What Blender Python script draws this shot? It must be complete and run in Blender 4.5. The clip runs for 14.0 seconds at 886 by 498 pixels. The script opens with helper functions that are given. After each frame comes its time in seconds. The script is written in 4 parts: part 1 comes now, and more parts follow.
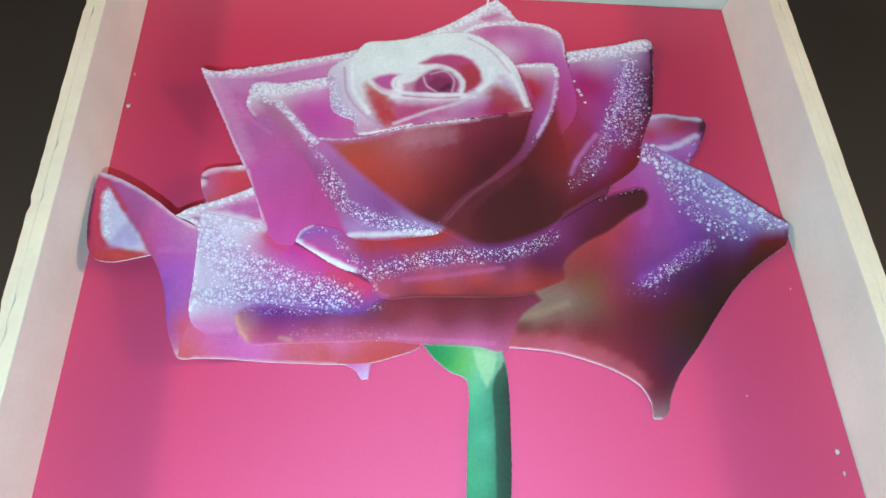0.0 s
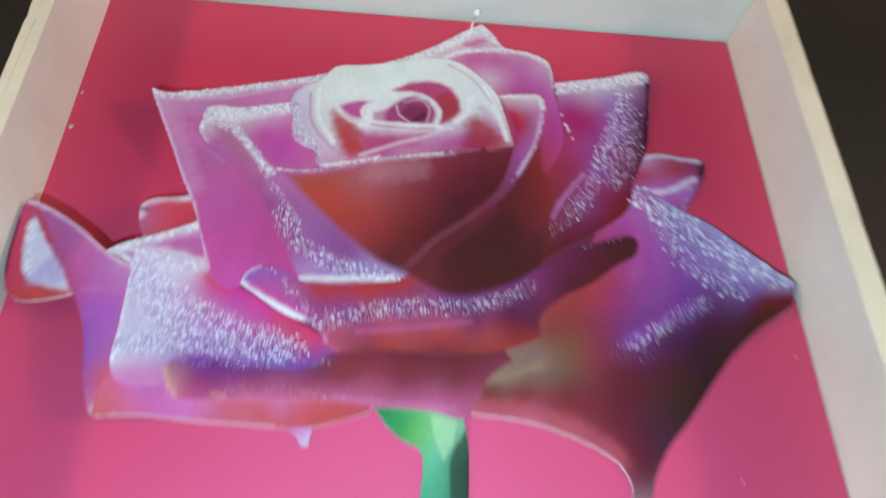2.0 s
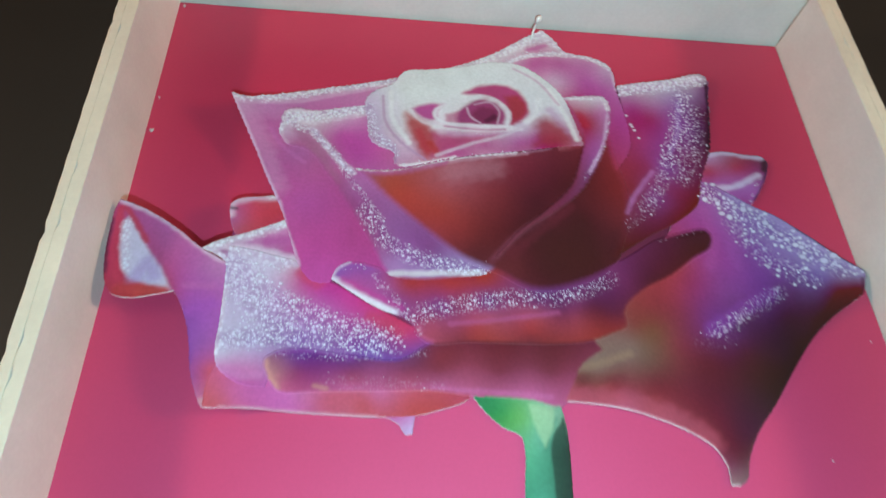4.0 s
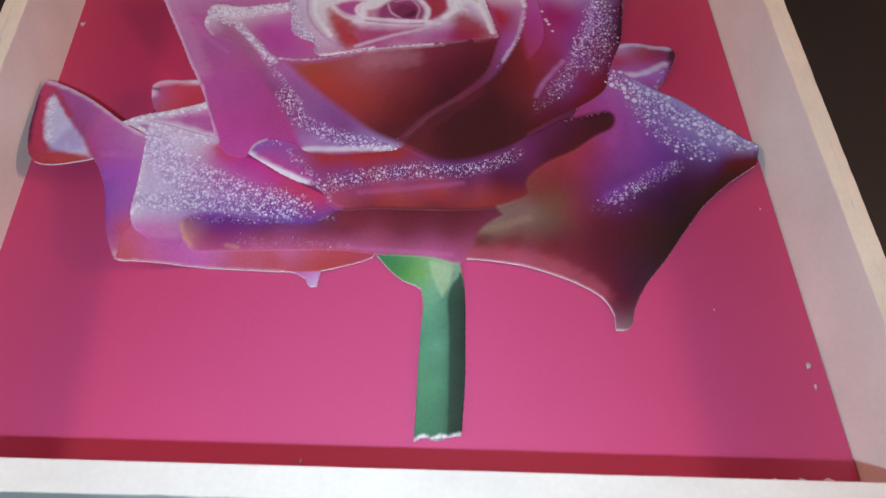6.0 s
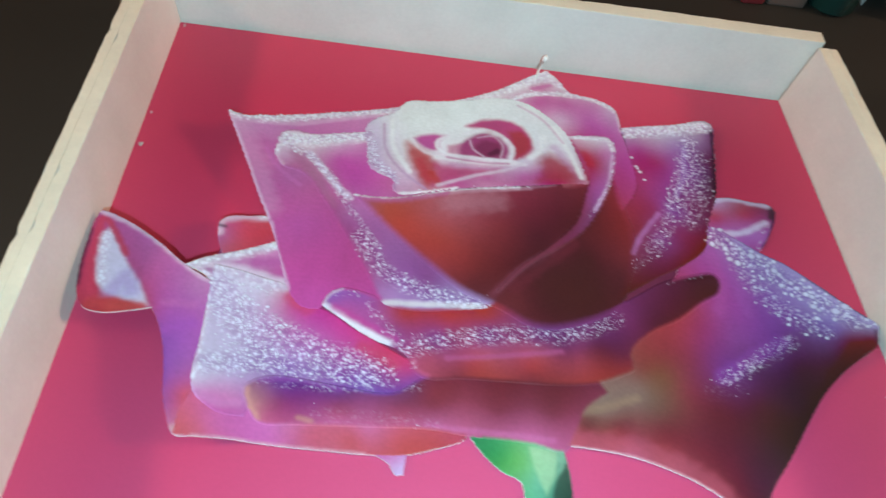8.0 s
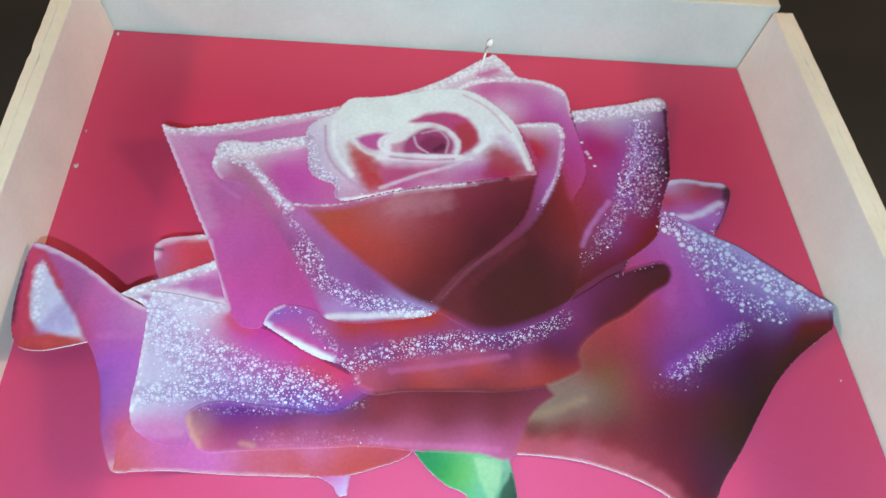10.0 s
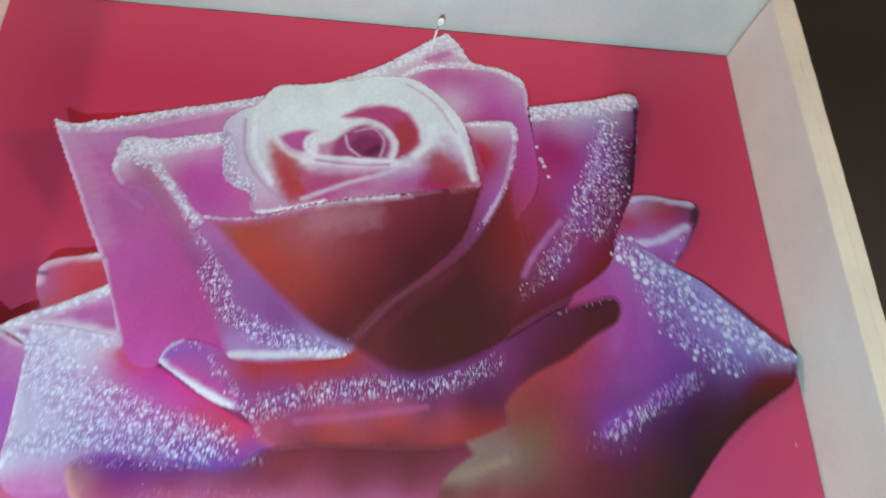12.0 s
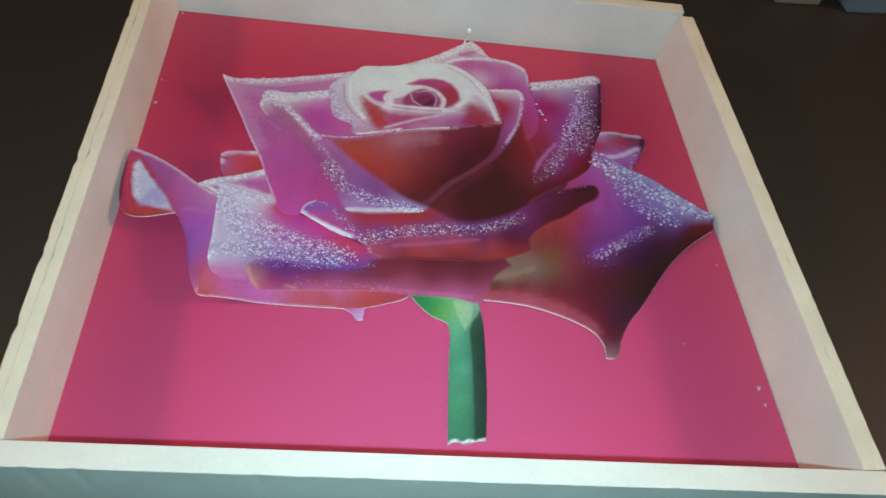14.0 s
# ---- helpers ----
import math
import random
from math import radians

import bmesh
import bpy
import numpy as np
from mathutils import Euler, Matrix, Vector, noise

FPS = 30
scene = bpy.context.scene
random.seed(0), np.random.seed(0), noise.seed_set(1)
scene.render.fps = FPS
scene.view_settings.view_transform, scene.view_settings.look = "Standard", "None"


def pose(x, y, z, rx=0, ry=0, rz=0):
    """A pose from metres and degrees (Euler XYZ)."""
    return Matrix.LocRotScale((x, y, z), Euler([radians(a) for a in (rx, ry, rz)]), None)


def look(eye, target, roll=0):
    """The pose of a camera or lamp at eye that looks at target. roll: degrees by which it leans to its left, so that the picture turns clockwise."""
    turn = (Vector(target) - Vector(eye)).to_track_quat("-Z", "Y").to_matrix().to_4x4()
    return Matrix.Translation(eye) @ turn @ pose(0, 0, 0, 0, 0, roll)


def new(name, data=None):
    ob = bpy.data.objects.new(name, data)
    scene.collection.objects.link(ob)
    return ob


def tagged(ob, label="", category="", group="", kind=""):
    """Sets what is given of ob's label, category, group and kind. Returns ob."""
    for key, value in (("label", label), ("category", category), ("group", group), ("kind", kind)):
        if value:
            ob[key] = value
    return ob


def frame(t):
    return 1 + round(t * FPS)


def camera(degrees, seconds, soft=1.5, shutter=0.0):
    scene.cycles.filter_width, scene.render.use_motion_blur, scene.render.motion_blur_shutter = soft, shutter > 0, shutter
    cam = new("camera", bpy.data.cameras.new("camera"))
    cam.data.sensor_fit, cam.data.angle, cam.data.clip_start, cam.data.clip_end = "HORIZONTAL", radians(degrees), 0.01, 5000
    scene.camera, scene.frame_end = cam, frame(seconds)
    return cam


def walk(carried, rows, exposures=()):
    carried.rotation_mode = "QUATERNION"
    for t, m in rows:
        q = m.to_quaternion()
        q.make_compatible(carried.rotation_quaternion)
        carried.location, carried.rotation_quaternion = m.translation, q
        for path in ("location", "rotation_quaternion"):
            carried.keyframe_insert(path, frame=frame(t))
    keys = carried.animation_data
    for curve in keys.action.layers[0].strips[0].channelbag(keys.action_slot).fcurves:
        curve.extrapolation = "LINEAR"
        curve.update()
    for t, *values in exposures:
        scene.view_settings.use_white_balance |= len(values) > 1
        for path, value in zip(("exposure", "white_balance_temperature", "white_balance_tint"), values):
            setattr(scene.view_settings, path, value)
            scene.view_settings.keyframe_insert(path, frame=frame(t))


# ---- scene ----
cam = camera(64.5, 14.0, shutter=0.8)
PATH = [
    (0, (-0.012, 0.118, 0.27), (0.062, 1.027, -1.51), 4.0),
    (0.5, (-0.015, 0.116, 0.27), (0.07, 1.047, -1.498), 4.6),
    (1, (-0.016, 0.12, 0.268), (0.043, 1.031, -1.512), 3.5),
    (1.5, (-0.01, 0.121, 0.265), (0.066, 1.062, -1.499), 4.4),
    (2, (0.007, 0.141, 0.246), (0.054, 1.113, -1.502), 4.3),
    (2.2, (0.007, 0.156, 0.234), (-0.025, 1.15, -1.502), 0.0),
    (4.3, (-0.036, 0.114, 0.252), (0.103, 1.142, -1.458), 7.3),
    (4.5, (-0.032, 0.103, 0.255), (0.139, 1.169, -1.429), 7.9),
    (5, (-0.028, 0.089, 0.251), (0.163, 1.144, -1.437), 9.6),
    (5.5, (-0.021, 0.077, 0.246), (0.13, 1.054, -1.492), 8.8),
    (5.6, (-0.011, 0.077, 0.243), (0.095, 1.05, -1.502), 6.2),
    (6, (0.003, 0.08, 0.237), (0.098, 1.072, -1.497), 5.4),
    (6.5, (0.002, 0.088, 0.23), (0.101, 1.124, -1.479), 6.0),
    (7, (-0.013, 0.104, 0.235), (0.123, 1.224, -1.417), 9.0),
    (7.5, (-0.026, 0.116, 0.231), (0.132, 1.314, -1.362), 10.0),
    (8, (-0.041, 0.125, 0.226), (0.111, 1.299, -1.386), 10.2),
    (8.2, (-0.047, 0.129, 0.225), (0.13, 1.301, -1.386), 11.1),
    (10.3, (-0.013, 0.152, 0.238), (0.074, 1.154, -1.491), 4.1),
    (10.5, (-0.015, 0.179, 0.239), (0.045, 1.057, -1.557), 3.9),
    (11, (-0.021, 0.229, 0.237), (0.093, 1.02, -1.597), 10.2),
    (11.1, (-0.019, 0.234, 0.237), (0.094, 1.012, -1.602), 9.9),
    (11.5, (0.0, 0.226, 0.227), (0.101, 1.019, -1.607), 9.2),
    (12, (0.017, 0.198, 0.232), (0.115, 1.026, -1.586), 7.9),
    (12.4, (0.012, 0.164, 0.237), (0.134, 1.078, -1.538), 8.0),
    (12.5, (0.009, 0.157, 0.236), (0.177, 1.069, -1.536), 10.9),
    (13, (-0.003, 0.107, 0.246), (0.201, 1.089, -1.485), 11.3),
    (13.5, (-0.025, 0.048, 0.271), (0.222, 1.197, -1.347), 12.2),
    (14, (-0.03, 0.037, 0.278), (0.182, 1.212, -1.327), 10.3),
]
# the clip's own changes of brightness and white balance: seconds, stops, kelvin, tint
EXPOSURES = [
    (0.0, 0.1, 6300, 8),
    (0.5, -0.02, 6500, 10),
    (1.0, -0.06, 6500, 10),
    (1.5, -0.06, 6500, 10),
    (2.0, 0.0, 6450, 9),
    (4.5, -0.2, 6500, 10),
    (5.0, -0.17, 6500, 10),
    (5.5, -0.16, 6800, 22),
    (6.0, -0.52, 7200, 40),
    (6.5, -0.08, 6600, 11),
    (7.0, -0.01, 6500, 10),
    (7.5, 0.0, 6500, 10),
    (8.0, -0.02, 6500, 10),
    (10.5, 0.12, 6200, 7),
    (11.0, 0.09, 6100, 6),
    (11.5, -0.01, 6300, 10),
    (12.0, -0.13, 6350, 10),
    (12.5, -0.16, 6500, 10),
    (13.0, -0.22, 6600, 10),
    (13.5, -0.22, 6750, 13),
    (14.0, -0.44, 6900, 14),
]
walk(cam, [(t, look(eye, target, roll)) for t, eye, target, roll in PATH], EXPOSURES)

# ---------- light ----------
world = bpy.data.worlds.new("room_air")
world.use_nodes = True
world.node_tree.nodes["Background"].inputs["Color"].default_value = (0.9, 0.8, 0.72, 1)
world.node_tree.nodes["Background"].inputs["Strength"].default_value = 0.03
scene.world = world


def area_lamp(name, eye, target, watts, colour, wide, tall):
    data = bpy.data.lights.new(name, "AREA")
    data.shape, data.size, data.size_y = "RECTANGLE", wide, tall
    data.energy, data.color = watts, colour
    ob = new(name, data)
    ob.matrix_world = look(eye, target)
    return ob


# warm lamps to either side, a warm fill overhead, one small cool light near the viewer
area_lamp("lamp_left", (-0.94, 0.25, 0.63), (0, 0.27, 0), 4.6, (1.0, 0.62, 0.42), 0.14, 0.10)
area_lamp("lamp_right", (1.04, 0.25, 0.56), (0, 0.27, 0), 5.7, (1.0, 0.62, 0.42), 0.14, 0.10)
# unseen overhead panel, added to supply the room's warm ambient light
area_lamp("overhead_fill", (0.2, 0.6, 2.3), (0.2, 0.6, 0), 8.0, (1.0, 0.62, 0.44), 1.0, 1.0)
flash = area_lamp("lamp_front", (-0.02, 0.000, 0.32), (0, 0.25, 0), 0.90, (0.46, 0.90, 1.0), 0.010, 0.010)
flash.data.spread = radians(120)


# ---------- materials ----------
def material(name, colour=(0.5, 0.5, 0.5), rough=0.6, dark=None, light=None, scale=60.0, fine=900.0, bump=0.0, spec=0.5, stretch=(1, 1, 1)):
    m = bpy.data.materials.new(name)
    m.use_nodes = True
    t = m.node_tree
    b = t.nodes["Principled BSDF"]
    b.inputs["Roughness"].default_value = rough
    b.inputs["Specular IOR Level"].default_value = spec
    co = t.nodes.new("ShaderNodeTexCoord")
    mp = t.nodes.new("ShaderNodeMapping")
    mp.inputs["Scale"].default_value = stretch
    t.links.new(co.outputs["Object"], mp.inputs["Vector"])
    n1 = t.nodes.new("ShaderNodeTexNoise")
    n1.inputs["Scale"].default_value, n1.inputs["Detail"].default_value = scale, 5
    n2 = t.nodes.new("ShaderNodeTexNoise")
    n2.inputs["Scale"].default_value, n2.inputs["Detail"].default_value = fine, 3
    for n in (n1, n2):
        t.links.new(mp.outputs["Vector"], n.inputs["Vector"])
    add = t.nodes.new("ShaderNodeMath")
    add.operation = "MULTIPLY_ADD"
    add.inputs[1].default_value = 0.35
    t.links.new(n2.outputs["Fac"], add.inputs[0])
    t.links.new(n1.outputs["Fac"], add.inputs[2])
    ramp = t.nodes.new("ShaderNodeValToRGB")
    ramp.color_ramp.elements[0].position, ramp.color_ramp.elements[1].position = 0.35, 1.0
    ramp.color_ramp.elements[0].color = (*(dark or [c * 0.88 for c in colour]), 1)
    ramp.color_ramp.elements[1].color = (*(light or [min(1, c * 1.1) for c in colour]), 1)
    t.links.new(add.outputs[0], ramp.inputs["Fac"])
    t.links.new(ramp.outputs["Color"], b.inputs["Base Color"])
    if bump:
        bp = t.nodes.new("ShaderNodeBump")
        bp.inputs["Strength"].default_value, bp.inputs["Distance"].default_value = bump, 0.0006
        t.links.new(add.outputs[0], bp.inputs["Height"])
        t.links.new(bp.outputs["Normal"], b.inputs["Normal"])
    return m


PINK = material("pink_card", (0.62, 0.045, 0.135), 0.42, scale=8, fine=700, bump=0.05)


def paint_light_falloff(m, near, far, y0, y1):
    """Paints the cool light's fall-off into the card's colour: from one colour at the middle of the near wall to
    another at the far edges.
    """
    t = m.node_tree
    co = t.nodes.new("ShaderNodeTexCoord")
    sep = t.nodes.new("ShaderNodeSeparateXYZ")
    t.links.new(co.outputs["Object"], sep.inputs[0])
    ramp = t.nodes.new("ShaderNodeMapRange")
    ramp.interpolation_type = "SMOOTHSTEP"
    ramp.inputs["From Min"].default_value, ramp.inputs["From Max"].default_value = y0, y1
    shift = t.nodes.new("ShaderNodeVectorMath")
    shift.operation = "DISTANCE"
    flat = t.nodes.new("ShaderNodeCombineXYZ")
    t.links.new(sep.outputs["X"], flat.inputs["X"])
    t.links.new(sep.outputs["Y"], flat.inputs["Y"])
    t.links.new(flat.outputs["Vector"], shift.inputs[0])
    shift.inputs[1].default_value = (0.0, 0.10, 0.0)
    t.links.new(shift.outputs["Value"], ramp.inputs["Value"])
    falloff = t.nodes.new("ShaderNodeMix")
    falloff.data_type = "RGBA"
    falloff.inputs["A"].default_value, falloff.inputs["B"].default_value = (*near, 1), (*far, 1)
    t.links.new(ramp.outputs["Result"], falloff.inputs["Factor"])
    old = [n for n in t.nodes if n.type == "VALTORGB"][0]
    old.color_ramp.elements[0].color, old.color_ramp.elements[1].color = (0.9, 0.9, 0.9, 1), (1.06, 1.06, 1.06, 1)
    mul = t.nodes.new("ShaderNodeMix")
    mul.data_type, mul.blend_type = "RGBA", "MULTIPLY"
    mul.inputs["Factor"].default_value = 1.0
    t.links.new(falloff.outputs["Result"], mul.inputs["A"])
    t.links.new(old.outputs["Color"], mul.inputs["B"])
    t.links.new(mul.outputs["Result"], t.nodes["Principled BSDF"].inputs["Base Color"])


# magenta where the cool light is strong, red where it fades, mixed into the pink
paint_light_falloff(PINK, (0.66, 0.080, 0.235), (0.57, 0.036, 0.098), 0.03, 0.28)
INK = 1.0
PAINT = material("white_wall_paint", (0.78, 0.75, 0.71), 0.55, scale=30, fine=600, bump=0.25)
PLY = material("plywood_edge", (0.80, 0.74, 0.62), 0.6, scale=40, fine=500, bump=0.4)
TABLE = material("dark_table", (0.023, 0.0215, 0.019), 0.55, scale=14, fine=300, bump=0.1)
ROOM = material("room_plaster", (0.35, 0.31, 0.28), 0.8, scale=4, fine=80)


# ---------- mesh helpers ----------
def link(name, bm, mat, parent=None, label="", smooth=False):
    me = bpy.data.meshes.new(name)
    bmesh.ops.recalc_face_normals(bm, faces=bm.faces)
    bm.to_mesh(me)
    bm.free()
    if smooth:
        me.shade_smooth()
    for m in mat if isinstance(mat, (list, tuple)) else [mat]:
        me.materials.append(m)
    ob = new(name, me)
    if parent:
        ob.parent = parent
    if label:
        ob["label"] = label
    return ob


def part(name, bm, mat, parent, label="", smooth=False):
    return link(name, bm, mat, parent, label, smooth)


def prism(plan, z0, z1, bevel=0.0, bm=None):
    """An upright block over a plan of corners."""
    bm = bm or bmesh.new()
    low = [bm.verts.new((x, y, z0)) for x, y in plan]
    high = [bm.verts.new((x, y, z1)) for x, y in plan]
    n = len(plan)
    faces = [bm.faces.new(low[::-1]), bm.faces.new(high)]
    for i in range(n):
        faces.append(bm.faces.new((low[i], low[(i + 1) % n], high[(i + 1) % n], high[i])))
    if bevel:
        edges = list({e for f in faces for e in f.edges})
        bmesh.ops.bevel(bm, geom=edges, offset=bevel, segments=2, affect="EDGES", profile=0.6)
    return bm


def empty(name, label, category, group="", kind=""):
    return tagged(new(name), label, category, group, kind)


# ---------- the room ----------
table = empty("table", "dark matt wooden table under the box frame", "table")
part("tabletop", prism([(-0.75, -0.35), (0.85, -0.35), (0.85, 0.95), (-0.75, 0.95)], -0.040, -0.010, 0.003), TABLE, table)
for x, y in ((-0.70, -0.30), (0.80, -0.30), (0.80, 0.90), (-0.70, 0.90)):
    part("leg", prism([(x - 0.03, y - 0.03), (x + 0.03, y - 0.03), (x + 0.03, y + 0.03), (x - 0.03, y + 0.03)], -0.76, -0.040, 0.003), TABLE, table)

for name, plan, z0, z1 in (("floor", [(-2, -2), (2.2, -2), (2.2, 2.4), (-2, 2.4)], -0.80, -0.76),
                           ("ceiling", [(-2, -2), (2.2, -2), (2.2, 2.4), (-2, 2.4)], 2.40, 2.45),
                           ("wall_south", [(-2, -2.1), (2.2, -2.1), (2.2, -2), (-2, -2)], -0.76, 2.40),
                           ("wall_north", [(-2, 2.4), (2.2, 2.4), (2.2, 2.5), (-2, 2.5)], -0.76, 2.40),
                           ("wall_west", [(-2.1, -2), (-2, -2), (-2, 2.4), (-2.1, 2.4)], -0.76, 2.40),
                           ("wall_east", [(2.2, -2), (2.3, -2), (2.3, 2.4), (2.2, 2.4)], -0.76, 2.40)):
    tagged(link(name, prism(plan, z0, z1), ROOM), "plain dim plaster of the surrounding room", kind="structure")

# ---------- the box frame ----------
WALL = 0.033
box = empty("box_frame", "shallow white-painted plywood box frame with raw edges, lying face up", "box frame")
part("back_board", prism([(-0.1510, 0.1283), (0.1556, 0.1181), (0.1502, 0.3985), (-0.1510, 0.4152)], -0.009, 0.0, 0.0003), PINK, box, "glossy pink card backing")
T, SPLIT = 0.0092, 0.0050
chip = random.Random(4)


def board(name, a, b, depth, z0, z1, lean, parent, rough=0.00014):
    """An upright board from a to b (plan points on its inner face), its edges a little ragged."""
    a, b = Vector((*a, 0)), Vector((*b, 0))
    along = (b - a).normalized()
    out = Vector((-along.y, along.x, 0))
    n = max(8, int((b - a).length / 0.004))
    bm = bmesh.new()
    rings = []
    for i in range(n + 1):
        p = a.lerp(b, i / n)
        tip = lean[0] + (lean[1] - lean[0]) * i / n
        bite = rough * 5 if chip.random() < 0.05 else 0
        j = [chip.uniform(-rough, rough) for _ in range(4)]
        c = 0.0003
        top_in, top_out = p + out * (tip + j[0] * 0.3), p + out * (tip + depth + j[1] - bite)
        ring = [p + Vector((0, 0, z0)), p + out * depth + Vector((0, 0, z0)),
                top_out + Vector((0, 0, z1 - c)), top_out - out * c + Vector((0, 0, z1 + j[2])),
                top_in + out * c + Vector((0, 0, z1 + j[3])), top_in + Vector((0, 0, z1 - c))]
        rings.append([bm.verts.new(v) for v in ring])
    for r, s in zip(rings[:-1], rings[1:]):
        for k in range(6):
            f = bm.faces.new((r[k], r[(k + 1) % 6], s[(k + 1) % 6], s[k]))
            f.material_index = int(k in (2, 3, 4))
    for r in (rings[0], rings[-1]):
        bm.faces.new(r).material_index = 1
    return part(name, bm, [PAINT, PLY], parent)


def double_wall(a, b, lean, z1):
    board("inner_board", a, b, SPLIT - 0.00003, -0.010, z1, lean, box)
    a, b = Vector(a), Vector(b)
    along = (b - a).normalized()
    out = Vector((-along.y, along.x)) * SPLIT
    board("outer_board", tuple(a + out), tuple(b + out), T - SPLIT, -0.010, z1 - 0.0002, lean, box)


double_wall((-0.1505, 0.130), (-0.1505, 0.4162), (0.0005, 0.0025), WALL)
double_wall((0.1497, 0.3988), (0.1551, 0.120), (0.0040, 0.0044), WALL)
board("inner_board", (-0.1505 - T, 0.4168), (0.1570, 0.3999), 0.0080, -0.010, WALL + 0.0010, (0.0020, 0.0020), box)
near = board("inner_board", (0.1600 + T, 0.1186), (-0.1525 - T, 0.1290), T, -0.010, WALL, (-0.001, -0.001), box, 0.00005)
near.data.materials[1] = PAINT




# ---------- the rose ----------
from mathutils import geometry, kdtree


def ink(code):
    """A printed colour from its hex code, in linear values."""
    return np.array([(int(code[i:i + 2], 16) / 255) ** 2.32 for i in (0, 2, 4)]) * INK * 0.93 + np.array((0.012, 0.002, 0.003))


def smooth_line(line, step, closed):
    """A rounded line through the points of a plan; sharp turns stay sharp."""
    p = [np.array(q, float) for q in line]
    n = len(p)
    out = []
    for i in range(n if closed else n - 1):
        a, b = p[i], p[(i + 1) % n]
        before = p[i - 1] if closed or i else a
        after = p[(i + 2) % n] if closed or i + 2 < n else b

        def slope(u, v, w):
            e, g = v - u, w - v
            le, lg = np.hypot(*e), np.hypot(*g)
            if le < 1e-6 or lg < 1e-6:
                return (w - u) / max(le + lg, 1e-6)
            if e @ g / (le * lg) < 0.35:
                return None
            return (e / le + g / lg) * 0.5
        span = np.hypot(*(b - a))
        sa, sb = slope(before, a, b), slope(a, b, after)
        ta = (b - a) if sa is None else sa * span
        tb = (b - a) if sb is None else sb * span
        k = max(1, int(span / step))
        for j in range(k):
            u = j / k
            out.append((2 * u**3 - 3 * u**2 + 1) * a + (u**3 - 2 * u**2 + u) * ta + (3 * u**2 - 2 * u**3) * b + (u**3 - u**2) * tb)
    if not closed:
        out.append(p[-1])
    return np.array(out)


def distance_to(line, pts):
    """The distance of many points from a polyline, and how far along it the nearest place lies."""
    if len(line) == 1:
        return np.hypot(*(pts - line[0]).T)
    best = np.full(len(pts), 1e9)
    for a, b in zip(line[:-1], line[1:]):
        d = b - a
        u = np.clip(((pts - a) @ d) / max(d @ d, 1e-9), 0, 1)
        best = np.minimum(best, np.hypot(*(pts - a - u[:, None] * d).T))
    return best


def ease(a, b, x):
    u = np.clip((x - a) / (b - a), 0, 1)
    return u * u * (3 - 2 * u)


def lift(x):
    """How high the paper stands off the card, in mm: the side by the west wall curls up."""
    return 1.2 + 7.8 * ease(-78, -118, x)


def curl(x, y):
    """How far the free tips by the walls bend up beyond that, in mm."""
    return 3.5 * ease(112, 152, x) + 3.0 * ease(62, 106, x) * ease(345, 373, y) + 2.5 * ease(-72, -115, x)


def bend_up(x, y, layer):
    """The place of a point of the flat print once its tips have curled up and in, in metres."""
    e = curl(x, y)
    return (x - e * (x + 15) / 250) / 1000, (y - e * (y - 115) / 250) / 1000, (height(x, y, layer) + e) / 1000


def height(x, y, layer):
    wave = 0.35 * np.sin(x * 0.09 + y * 0.05) + 0.25 * np.sin(y * 0.16 - x * 0.03)
    return lift(x) + layer * 0.16 + wave * 0.4


